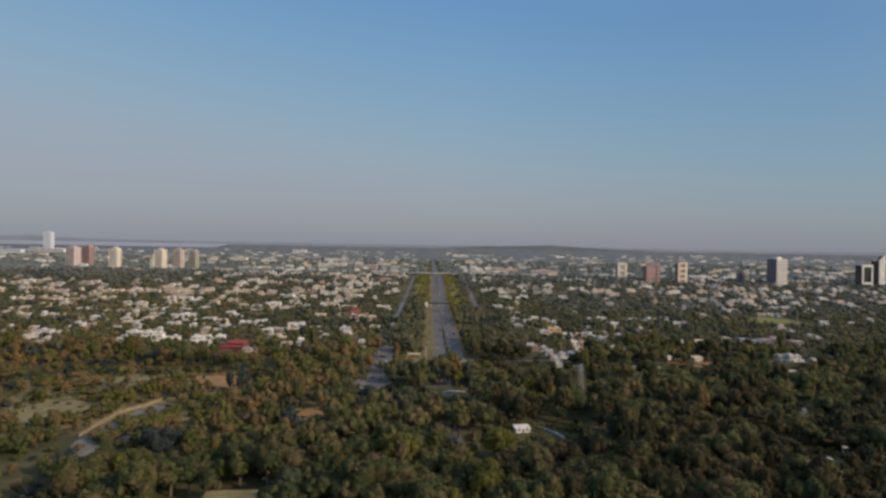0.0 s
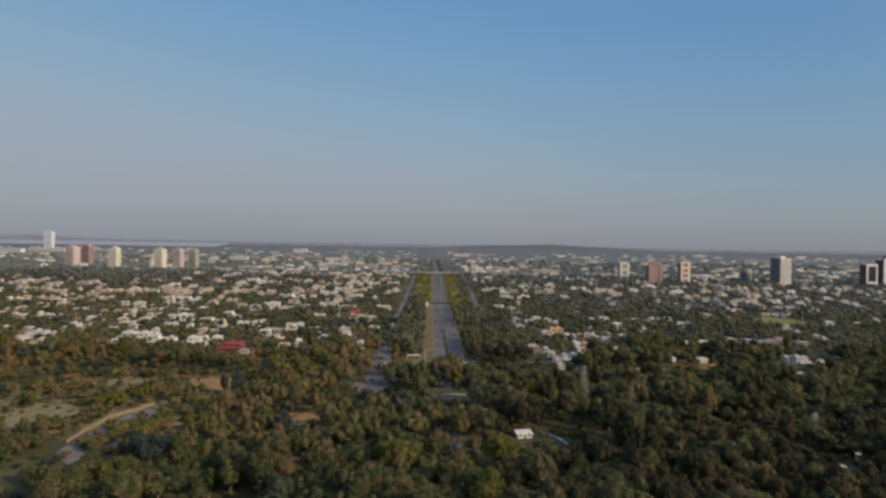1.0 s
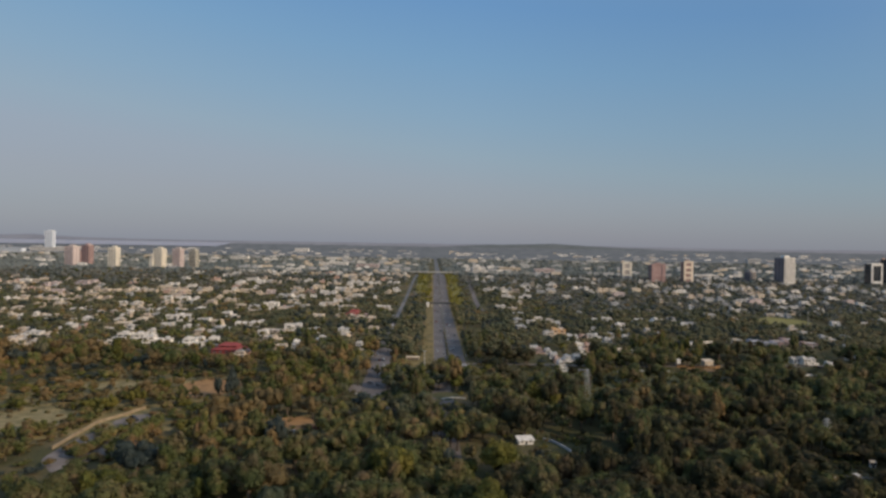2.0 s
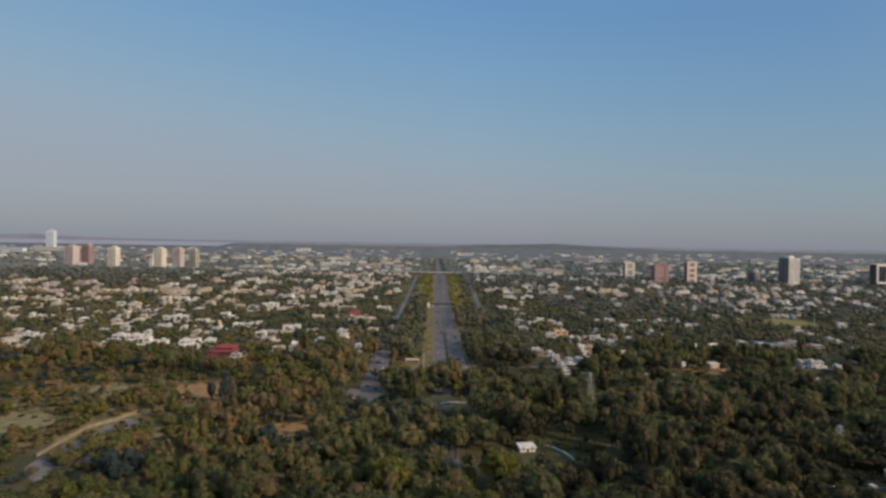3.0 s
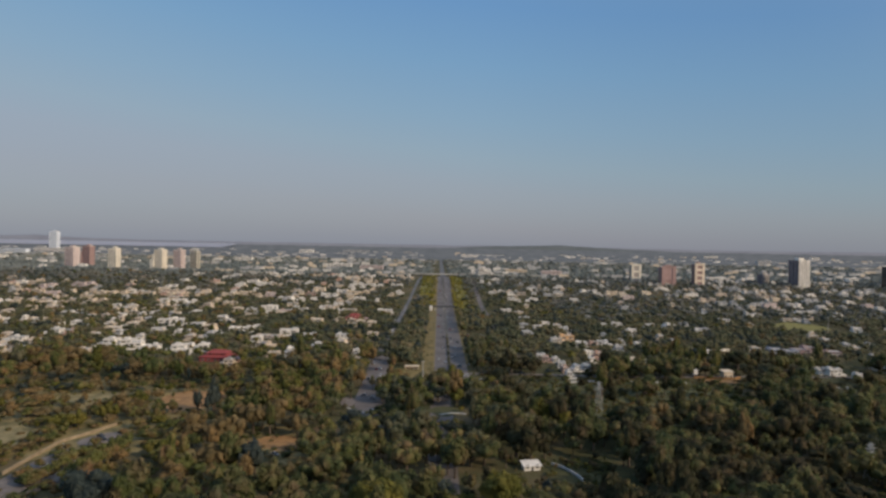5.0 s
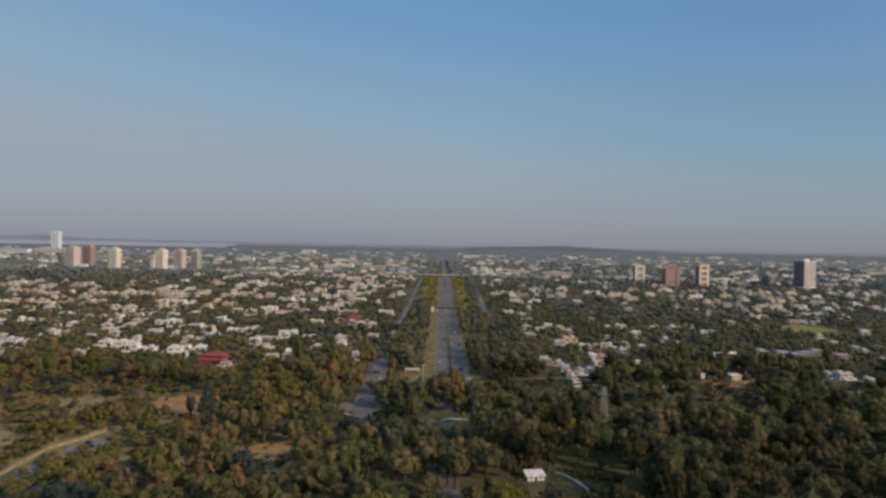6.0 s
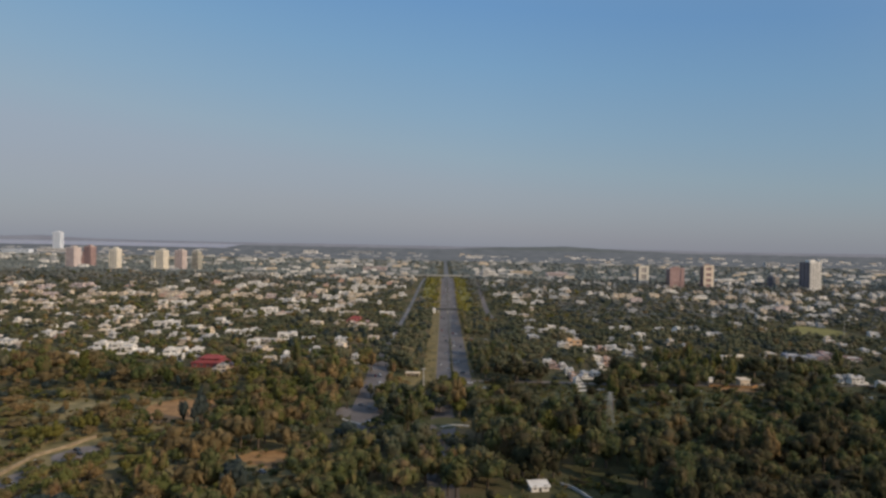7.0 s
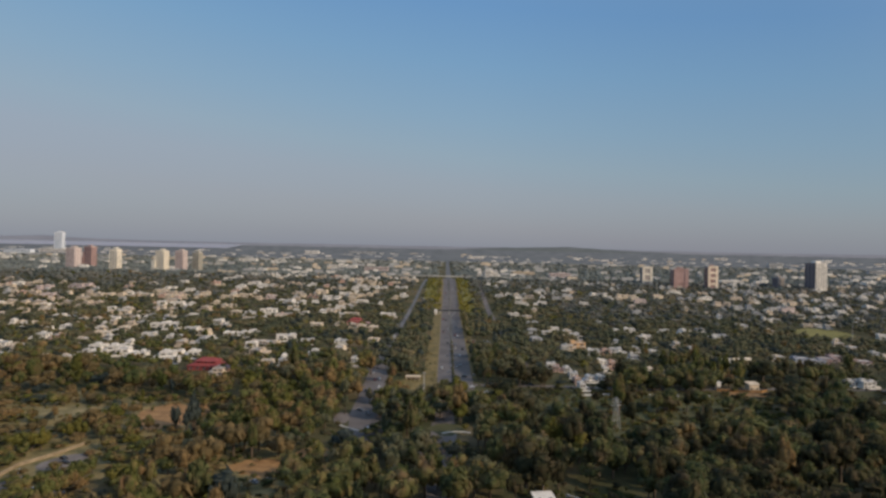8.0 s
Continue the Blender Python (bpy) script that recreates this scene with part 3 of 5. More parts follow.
# east near
houses("w", [(99, 658, 6, 6), (110, 640, 5.5, 5.6), (110, 613, 5, 6), (108, 570, 5, 6.2), (126, 742, 4.5, 9.4), (154, 736, 9, 6.4), (178, 743, 9, 6.6), (179, 722, 6, 7), (147, 669, 6, 7.2), (119, 599, 6, 6.2), (127, 601, 7, 5.8), (200, 758, 6, 5.6), (214, 741, 8, 5.5), (196, 813, 6, 5.8), (235, 849, 7, 6), (328, 606, 8, 5.8), (335, 598, 8.5, 6.6), (342, 607, 6.5, 5.2), (345, 579, 5, 6.4), (392, 624, 8, 6), (393, 610, 8, 6.4), (267, 694, 8, 4.5), (159, 843, 12, 8), (141, 640, 5, 5.5)])
houses("p", [(102, 641, 6.5, 6.6), (109, 592, 5, 6.2), (150, 656, 6.5, 9), (166, 742, 8, 6.2)])
houses("c", [(180, 629, 11, 7.2), (164, 638, 6, 5), (136, 759, 8, 6.6), (329, 723, 10, 4.5)])
houses("b", [(348, 702, 22, 7.1)])
houses("g", [(392, 606, 6, 6.4), (226, 799, 10, 5.1), (202, 759, 8, 6), (110, 821, 12, 6.8)])
houses("o", [(145, 768, 12, 8.4)])
houses("k", [(372, 712, 14, 6), (386, 728, 12, 6), (398, 700, 12, 5.5)])
# east middle
houses("w", [(110, 1083, 16, 7.6), (129, 880, 10, 6), (144, 914, 12, 6.2), (243, 854, 11, 5.9), (241, 915, 13, 6.8), (285, 921, 15, 5), (309, 917, 16, 7.4), (222, 912, 10, 5.5), (493, 1082, 5, 9), (555, 906, 11, 6.7), (664, 1122, 10.9, 6.3), (597, 912, 19, 4.9), (621, 1139, 36.6, 6.3), (643, 1212, 19.1, 10), (684, 1204, 13.4, 8.9), (584, 1149, 12.8, 5.5), (578, 1219, 19.9, 8.9), (781, 1194, 15.4, 8), (771, 1158, 12.8, 7.2), (543, 1023, 11, 5.2)], fine=False)
houses("g", [(340, 942, 10, 5.6), (338, 878, 18, 5.4), (416, 989, 17, 6.5), (522, 1164, 14.7, 7.2)], fine=False)
houses("c", [(552, 1183, 15.6, 8), (529, 1029, 13, 5.3)], fine=False)
houses("m", [(594, 1207, 24.9, 10), (782, 1227, 17.9, 9)], fine=False)
# east far
houses("w", [(97, 1484, 12, 6.9), (108, 1315, 14.9, 6.6), (137, 1247, 13.9, 6.5), (147, 1226, 9.4, 5.7), (315, 1353, 11, 8.8), (318, 1316, 8.7, 9.2), (254, 1252, 15.7, 5.7), (469, 1413, 27.1, 6.8), (302, 1368, 21.6, 5.8), (505, 1336, 24, 7.5), (728, 1402, 20.1, 6.8), (721, 1345, 15.3, 6.7), (755, 1364, 17.5, 6.7), (780, 1274, 18.2, 7.4), (819, 1413, 20.7, 5.8)], fine=False)
houses("t", [(165, 1314, 14.9, 6.7), (259, 1388, 15.5, 5.8), (505, 1266, 30.2, 9.2), (643, 1315, 31.5, 9.2), (836, 1335, 15.4, 6.7), (525, 1403, 20.1, 6.8)], fine=False)
houses("c", [(351, 1334, 36, 9), (238, 1307, 15, 6.6), (418, 1349, 17.8, 7.6), (641, 1280, 14.5, 9.2)], fine=False)
houses("m", [(365, 1285, 20.7, 7.5)], fine=False)
houses("g", [(215, 1305, 16.8, 6.6), (528, 1234, 35.6, 9), (717, 1288, 20.6, 7.4), (464, 1332, 25.8, 6.6), (831, 1373, 17.4, 6.7)], fine=False)
for key, m in FIRST.items():
    PROTO[key].matrix_basis = m


def hip(bm, w, d, z, rise, top_w, top_d):
    """A hipped roof, or a skirt of roof when its top stays open for an upper storey."""
    a = [bm.verts.new((sx * w / 2, sy * d / 2, z)) for sx, sy in ((-1, -1), (1, -1), (1, 1), (-1, 1))]
    t = [bm.verts.new((sx * top_w / 2, sy * top_d / 2, z + rise)) for sx, sy in ((-1, -1), (1, -1), (1, 1), (-1, 1))]
    e = [bm.verts.new((q.co.x, q.co.y, z - 0.3)) for q in a]
    for k in range(4):
        m = (k + 1) % 4
        bm.faces.new((a[k], a[m], t[m], t[k]))
        bm.faces.new((e[k], e[m], a[m], a[k]))
    bm.faces.new(t)
    bm.faces.new(e[::-1])


def villa_red(x, y, w, d, h, label, wall):
    """A wide house with red hipped roofs on two tiers and a low wing."""
    r = root("red_house", label, "house")
    low, top = h * 0.45, h * 0.82
    part("wall", boxes((-w / 2, -d / 2, -0.5, w / 2, d / 2, low - 0.303)), PLASTER[wall], r, WORDS[wall] + " walls")
    bm = bmesh.new()
    hip(bm, w + 1.8, d + 1.8, low, h * 0.2, w * 0.60, d * 0.62)
    part("lower_roof", bm, PLASTER["r"], r, "faded red skirt of roof")
    part("upper_wall", boxes((-w * 0.29, -d * 0.30, low + 0.5, w * 0.29, d * 0.30, top - 0.303)), PLASTER[wall], r)
    bm = bmesh.new()
    hip(bm, w * 0.70, d * 0.74, top, h * 0.28, w * 0.34, 0.6)
    part("upper_roof", bm, PLASTER["r"], r, "faded red hipped roof")
    part("wing", boxes((w / 2 + 0.003, -d / 2 - 1, -0.3, w / 2 + w * 0.34, d / 4, low * 0.72)), PLASTER["p"], r, "pink side wing")
    bm = bmesh.new()
    hip(bm, w * 0.36, d * 0.85, low * 0.72 + 0.31, 1.3, w * 0.12, 0.5)
    bmesh.ops.translate(bm, verts=bm.verts[:], vec=(w / 2 + w * 0.19, -d * 0.16, 0))
    part("wing_roof", bm, PLASTER["k"], r, "dull red wing roof")
    for k in range(5):
        window(r, -w / 2 + w * (k + 0.5) / 5, -d / 2, 1.0, 0, 1.3)
    for k in range(3):
        window(r, w * 0.19 * (k - 1), -d * 0.30, low + 1.6, 0, 1.0)
    r.matrix_basis = pose(x, y, 0, 0, 0, random.uniform(-5, 5))
    TAKEN.append((x, y, w / 2 + 4))


villa_red(-186, 617, 27, 18, 8.6, "wide red house with hipped roofs on two tiers", "r")
villa_red(-111, 940, 22, 14, 8.5, "house with a bright red roof and pale walls", "p")


# ---------- large and tall buildings ----------
def slab_building(x, y, w, d, h, colour, label, storeys=None):
    """A long block with window bands on each storey, a parapet and roof housings."""
    z0 = ground_z(x, y)
    mat = PLASTER[colour]
    r = root("block", label, "building", "large blocks")
    part("body", boxes((-w / 2, -d / 2, -6, w / 2, d / 2, h)), mat, r)
    part("parapet", boxes((-w / 2 - 0.3, -d / 2 - 0.3, h + 0.003, w / 2 + 0.3, -d / 2 + 0.4, h + 1.2), (-w / 2 - 0.3, d / 2 - 0.4, h + 0.003, w / 2 + 0.3, d / 2 + 0.3, h + 1.2)), mat, r)
    part("stair_tower", boxes((w * 0.12, -2.5, h + 0.003, w * 0.12 + 7, 3, h + 3.6)), mat, r)
    n = storeys or max(2, int(h / 3.6))
    band = mesh_of("window_band", boxes((-w / 2 + 1, -0.05, 0, w / 2 - 1, 0.05, h / n * 0.36)), GLASS)
    for k in range(n):
        share("window_band", band, r, pose(0, -d / 2, h / n * (k + 0.38)))
    r.matrix_basis = pose(x, y, z0)
    TAKEN.append((x, y, w / 2))
    return r


def tower(x, y, w, d, h, colour, label, columns=4, side=None, step=0.0, turn=0.0, crown=True):
    """A tall block of flats: ribs and recessed window columns, a panel darkening one side as shade, roof housings."""
    z0 = ground_z(x, y)
    mat = PLASTER[colour]
    r = root("tower_block", label, "tower", "tower blocks")
    part("body", boxes((-w / 2, -d / 2, -8, w / 2, d / 2, h)), mat, r)
    if step:
        part("lower_wing", boxes((-w / 2 - w * 0.45, -d / 2 - 3, -8, -w / 2 - 0.003, d / 2 - 6, h * step), (-w / 2 - w * 0.22, -d / 2 - 1, h * step + 0.003, -w / 2 - 0.003, d / 2 - 8, h * (step + 0.24))), mat, r)
    # dark panel added on the west side, its shade put into the colour
    if side:
        part("side_cladding", boxes((-w / 2 - 0.25, -d / 2 + 0.4, -6, -w / 2 - 0.003, d / 2 - 0.4, h - 0.5)), PLASTER[side], r, "dark panel for the side's shade")
    n = int(h / 3.3)
    cw = w / columns
    col = mesh_of("window_column", boxes((-cw * 0.10, -0.10, 4.0, cw * 0.10, 0.05, 3.3 * n - 1.5)), GLASS)
    rib = mesh_of("rib", boxes((-0.5, -0.7, -6, 0.5, 0.0, h + 0.8)), mat)
    for k in range(columns):
        share("window_column", col, r, pose(-w / 2 + cw * (k + 0.5), -d / 2 - 0.003, 0))
        share("rib", rib, r, pose(-w / 2 + cw * k + 0.5, -d / 2 - 0.003, 0))
    for s in (-1, 1):
        for k in range(3):
            share("window_column", col, r, pose(s * w / 2 + s * (0.253 if side and s < 0 else 0.003), -d / 2 + d * (k + 0.5) / 3, 0, 0, 0, 90 * s))
    part("roof", boxes((-w / 2 - 0.4, -d / 2 - 0.4, h + 0.003, w / 2 + 0.4, d / 2 + 0.4, h + 0.7)), CONCRETE, r)
    if crown:
        part("lift_housing", boxes((-w * 0.2, -d * 0.2, h + 0.703, w * 0.22, d * 0.25, h + 5.0)), mat, r)
        part("roof_tank", boxes((w * 0.28, -d * 0.1, h + 0.703, w * 0.42, d * 0.15, h + 3.0)), CONCRETE, r)
    r.matrix_basis = pose(x, y, z0, 0, 0, turn)
    TAKEN.append((x, y, w / 2))
    return r


tower(-2096, 3593, 40, 34, 107.3, "v", "tall white tower block far off near the hills", 5)
slab_building(-2100, 3266, 133.1, 35.5, 21.3, "v", "long low white hall beside a tower")
slab_building(-1987, 3401, 180.6, 36.1, 23.5, "w", "long pale podium building below a tower")
tower(-1040, 1901, 28, 26, 56.8, "m", "pinkish-grey tower block with window columns", 4, turn=-13)
tower(-1068, 2037, 25, 22, 61, "k", "reddish-brown tower block with a stepped wing", 3, step=0.5, turn=-13)
tower(-877, 1814, 23, 19, 55.4, "y", "cream tower block standing alone", 3, turn=-13)
tower(-761, 1835, 25, 22, 54.1, "y", "cream tower block with a lower wing", 4, step=0.52, turn=-13)
tower(-716, 1850, 23.5, 20.5, 54.5, "m", "beige-grey tower block with pale edges", 5, turn=-13)
tower(-686, 1887, 20, 19, 51.5, "l", "olive-grey tower block with window columns", 3, turn=-13)


def framed_tower(x, y, w, d, h, colour, fill, openings, label, side):
    """A tower whose front is a frame round stacked dark openings."""
    r = root("framed_tower", label, "tower", "framed towers")
    part("body", boxes((-w / 2, -d / 2, -6, w / 2, d / 2, h - 3)), PLASTER[side], r)
    t = w * 0.24
    f = -d / 2
    part("frame_post", boxes((-w / 2, f - 1.6, -5, -w / 2 + t, f - 0.003, h)), PLASTER[colour], r)
    part("frame_post", boxes((w / 2 - t, f - 1.6, -5, w / 2, f - 0.003, h)), PLASTER[colour], r)
    g = h * 0.10
    for k in range(openings + 1):
        z = h - g - (h - 8 - g) * k / openings
        part("frame_beam", boxes((-w / 2 + t + 0.003, f - 1.55, z, w / 2 - t - 0.003, f - 0.003, z + g)), PLASTER[colour], r)
    pane = mesh_of("curtain_wall", boxes((-w / 2 + t, f - 0.3, 3.0, w / 2 - t, f - 0.05, h - 4)), fill)
    share("curtain_wall", pane, r, Matrix.Identity(4))
    part("roof", boxes((-w / 2 + 0.5, -d / 2 + 0.5, h - 2.997, w / 2 - 0.5, d / 2 - 0.5, h - 2.4)), CONCRETE, r)
    part("lift_housing", boxes((-w * 0.16, -3, h - 2.397, w * 0.2, 5, h + 2.5)), PLASTER[side], r)
    n = int(h / 3.4)
    col = mesh_of("window_column", boxes((-1.2, -0.06, 4.0, 1.2, 0.05, 3.4 * n - 4)), GLASS)
    for s in (-1, 1):
        for k in range(3):
            share("window_column", col, r, pose(s * w / 2, -d / 2 + d * (k + 0.5) / 3, 0, 0, 0, 90 * s))
    r.matrix_basis = pose(x, y, ground_z(x, y))
    TAKEN.append((x, y, w / 2))


framed_tower(464, 1571, 22.8, 18.6, 42.8, "y", PLASTER["n"], 2, "white framed tower with two grey openings", "g")
framed_tower(522, 1522, 32.1, 21.9, 42.3, "k", PLASTER["k"], 1, "brick-red tower with a recessed front", "k")
framed_tower(592, 1521, 21.9, 19, 49.6, "s", PLASTER["k"], 3, "salmon framed tower with three dark openings", "k")
tower(773, 1585, 18.5, 17, 22.7, "n", "dark brown mid-rise block", 3, side="d", turn=18)
tower(824, 1524, 30.6, 30.6, 60.5, "w", "tower with a ribbed pale front and a side darkened as shade", 5, side="d", turn=15)


def glass_tower(x, y, w, d, h, fin, label):
    """A dark glass tower in a white portal frame."""
    r = root("glass_tower", label, "tower", "glass towers")
    part("body", boxes((-w / 2, -d / 2, -6, w / 2, d / 2, h - 2)), GLASS, r, "dark glass body")
    f = -d / 2
    t = w * 0.15
    u = t * 3.4 if fin else t
    x0 = -w / 2 + u + 0.003
    bm = boxes((x0, f - 2, h - 6, w / 2 - t - 0.003, f - 0.003, h), (x0, f - 2, 4, w / 2 - t - 0.003, f - 0.003, 9))
    part("portal_beam", bm, PLASTER["w"], r, "white portal beam")
    part("portal_post", boxes((w / 2 - t, f - 2, -4, w / 2, f - 0.003, h)), PLASTER["w"], r, "white portal post")
    post = boxes((-w / 2, f - 2, -4, -w / 2 + u, f - 0.003, h))
    if fin:
        post = bmesh.new()
        v = box(post, -w / 2, f - 2, -4, -w / 2 + u, f - 0.003, h)
        v[5].co.z, v[6].co.z = h + fin, h + fin
        part("curved_cap", boxes((x0 + 0.5, -d / 2 + 2, h - 1.997, w / 2, d / 2, h + fin * 0.3), (x0 + 0.5, -d / 2 + 3, h + fin * 0.3 + 0.003, w / 4, d / 2 - 3, h + fin * 0.7)), GLASS, r)
    part("portal_post", post, PLASTER["w"], r, "white portal post")
    for k in range(1, int(h / 4)):
        part("floor_line", boxes((-w / 2 - 0.05, f + 0.01, 4 * k, -w / 2 - 0.003, d / 2, 4 * k + 0.5)), DARK_METAL, r)
    r.matrix_basis = pose(x, y, ground_z(x, y))
    TAKEN.append((x, y, w / 2))


glass_tower(1037, 1528, 26.5, 23.5, 51, 0, "dark glass tower in a white portal frame")
glass_tower(1104, 1563, 30.5, 26, 61, 13, "taller glass tower with a slanted white fin")
tower(1104, 1590, 12, 9, 56, "p", "pinkish concrete service tower", 3)

for x, y, w, h, colour, label in (
        (-782, 3892, 81, 24.9, "w", "bright white hall on the far rise"), (-524, 4177, 163, 13.8, "g", "long low grey building far off"),
        (-351, 2317, 99, 12.5, "w", "long white block among far trees"), (-210, 2106, 72, 12.9, "m", "long pinkish block among far trees"),
        (174, 3716, 90, 16.9, "w", "white block on the far rise"), (118, 1815, 54, 14.6, "w", "white block with a taller middle"),
        (233, 1981, 63, 12.7, "c", "cream block with a flat roof"), (319, 1871, 57, 13.2, "m", "pinkish block with a flat roof"),
        (792, 3897, 40, 10.6, "w", "small white block far off"), (-842, 2862, 74, 13.5, "w", "white block far off"),
        (1750, 4202, 87, 17.8, "w", "white block near the hills"), (701, 1667, 50, 9.2, "w", "low white block behind towers")):
    slab_building(x, y, w, 24, h, colour, label)
for x, y, w, h, colour, label in (
        (1650, 3324, 69, 26.8, "g", "grey mid-rise far off"), (1102, 1769, 24, 10.9, "w", "small white block behind the towers"),
        (2414, 4185, 55, 19.8, "w", "white block far off"), (2435, 3994, 62, 12.6, "w", "white block far off"),
        (1857, 2848, 110, 13.5, "g", "long grey block far off"), (118, 1808, 16, 19.7, "w", "white stair tower of a block")):
    slab_building(x, y, w, 20, h, colour, label)


# ---------- where houses and trees may stand ----------
CELL = 40.0
NEAR = defaultdict(list)
for q in TAKEN:
    NEAR[int(q[0] // CELL), int(q[1] // CELL)].append(q)


def occupied(x, y, gap):
    i, j = int(x // CELL), int(y // CELL)
    for a in (i - 1, i, i + 1):
        for b in (j - 1, j, j + 1):
            for hx, hy, r in NEAR.get((a, b), ()):
                if abs(x - hx) < r + gap and -5.5 - gap < y - hy < 6.5 + gap:
                    return True
    return False


def before_house(x, y):
    """Close in front of a house towards the camera, where trees stay low so it shows."""
    i, j = int(x // CELL), int(y // CELL)
    for a in (i - 1, i, i + 1):
        for b in (j, j + 1):
            for hx, hy, r in NEAR.get((a, b), ()):
                if abs(x - hx) < r + 3 and -30 < y - hy < 0:
                    return True
    return False


def cleared(x, y, gap=0.0):
    for x0, y0, x1, y1 in KEEP_CLEAR:
        if x0 - gap < x < x1 + gap and y0 - gap < y < y1 + gap:
            return True
    for cx, cy, rx, ry, turn in CLEAR_ROUND:
        if abs(x - cx) < 60 and abs(y - cy) < 60:
            p = Matrix.Rotation(radians(-turn), 2) @ Vector((x - cx, y - cy))
            if (p.x / rx) ** 2 + (p.y / ry) ** 2 < 1:
                return True
    return False


# ---------- clearings, walls and small things of the wood ----------
def clearing(cx, cy, rx, ry, turn, mat, label):
    patch("clearing", cx, cy, rx, ry, turn, mat, label, "clearing")
    CLEAR_ROUND.append((cx, cy, rx * 0.85, ry * 0.85, turn))


LOW = [(296, 540, 332, 600), (322, 548, 375, 606), (380, 560, 404, 604), (58, 330, 82, 372), (20, 440, 46, 458), (240, 560, 292, 604), (340, 596, 376, 640), (-300, 330, -120, 520), (-196, 280, -134, 400), (290, 490, 322, 545), (158, 514, 204, 549), (262, 665, 308, 708), (84, 512, 120, 546), (-176, 405, -125, 450), (-110, 335, -56, 372), (456, 845, 546, 1012), (212, 528, 246, 572), (-34, 535, 0, 575), (-60, 410, -28, 446), (16, 500, 100, 572), (34, 720, 58, 786), (-8, 424, 24, 470), (164, 282, 196, 299), (172, 316, 194, 328), (88, 548, 128, 600), (96, 600, 120, 640), (-102, 220, -60, 243)]


def low_zone(x, y):
    return any(a < x < c and b < y < d for a, b, c, d in LOW)


clearing(-224, 386, 22, 26, 20, EARTH_PALE, "pale earth clearing with dry grass")
clearing(-216, 474, 26, 13, 12, EARTH_PALE, "pale dry-grass clearing among scrub")
clearing(-156, 470, 20, 31, 0, EARTH, "bare orange-brown earth clearing")
clearing(-80, 384, 15, 15, -20, EARTH, "bare reddish earth clearing among trees")
clearing(-58, 408, 9, 10, 0, EARTH, "small bare reddish earth patch")
clearing(-54, 474, 5, 11, 10, YARD_FLOOR, "pale paved corner of the junction")
clearing(-14, 566, 17, 40, 0, DRY_GRASS, "dry yellow grass at the junction")
clearing(224, 563, 15, 8, 0, EARTH, "orange earth yard beside houses")
clearing(501, 945, 34, 60, -32, LAWN, "yellow-green sports field")
clearing(-171, 338, 9, 31, 6, YARD_FLOOR, "worn grey parking lane beside a wall")
clearing(-156, 344, 6, 25, -4, YARD_FLOOR, "worn grey parking yard with shadows")
clearing(-168, 388, 8, 12, -20, YARD_FLOOR, "worn grey strip beside a wall")
patch("meadow", 142, 500, 84, 62, 0, MEADOW, "rough green meadow with low bushes", "meadow", 0.05)
patch("scrubland", -205, 432, 92, 96, 10, SCRUB_EARTH, "dry olive-brown scrub floor with sparse grass", "scrubland", 0.06)
patch("scrubland", -85, 380, 34, 44, 0, SCRUB_EARTH, "dry brown scrub floor among trees", "scrubland", 0.05)
for gx, gy, ga, gb, gt in ((98, 500, 22, 10, 6), (165, 497, 24, 9, -8), (112, 452, 18, 8, 10), (172, 548, 26, 9, 4), (148, 474, 16, 7, 0), (78, 512, 14, 8, 0), (236, 470, 20, 8, 12)):
    clearing(gx, gy, ga, gb, gt, GLADE, "rough green grass glade between trees")
    LOW.append((gx - ga, gy - 30, gx + ga, gy - gb))
path_ribbon("kerb_arc", [(5, 445), (8, 448), (12, 450), (17, 450), (21, 448)], 1.6, 0.45, KERB, "pale curved kerb of a traffic island", "kerb")
path_ribbon("kerb_corner", [(-56, 464), (-51, 456), (-44, 450), (-38, 446)], 1.5, 0.4, KERB, "pale kerb at the corner of the junction", "kerb")
keep_clear(4, 432, 22, 452)
clearing(8, 455, 10, 12, 0, GLADE, "small grass triangle at the junction")
clearing(182, 331, 9, 3, 5, EARTH, "dry brown clearing in the wood")


def wall_along(name, pts, h, t, mat, label, category="wall"):
    r = root(name, label, category)
    for a, b in zip(pts, pts[1:]):
        a, b = Vector((*a, 0)), Vector((*b, 0))
        n = max(1, int((b - a).length / 8))
        turn = math.degrees(math.atan2(b.y - a.y, b.x - a.x))
        u = (b - a).length / n
        me = mesh_of("wall_bay", boxes((0.02, -t / 2, -0.4, u - 0.02, t / 2, h), (0, -t / 2 - 0.08, h + 0.003, u - 0.01, t / 2 + 0.08, h + 0.15)), mat)
        for k in range(n):
            p = a + (b - a) * k / n
            share("wall_bay", me, r, pose(p.x, p.y, 0, 0, 0, turn))
    return r


wall_along("boundary_wall", [(-182, 334), (-183, 350), (-184, 380), (-177, 396), (-172, 414)], 1.5, 0.4, SANDY_WALL, "long sandy boundary wall beside a yard")
wall_along("garden_wall", [(57, 359), (61, 355), (64, 349), (66, 343), (67, 338)], 1.0, 0.4, PLASTER["g"], "pale wall beside a small white building")
wall_along("park_fence", [(170, 304), (181, 307), (195, 306)], 0.8, 0.2, CONCRETE, "low pale fence wall in the wood")
wall_along("white_wall", [(271, 708), (303, 719)], 2.6, 0.4, PLASTER["w"], "long low white wall")
wall_along("white_wall", [(297, 543), (313, 542)], 1.3, 0.3, PLASTER["w"], "short low white wall")
wall_along("white_wall", [(150, 549), (172, 550)], 1.5, 0.4, PLASTER["g"], "long low pale grey wall behind trees")
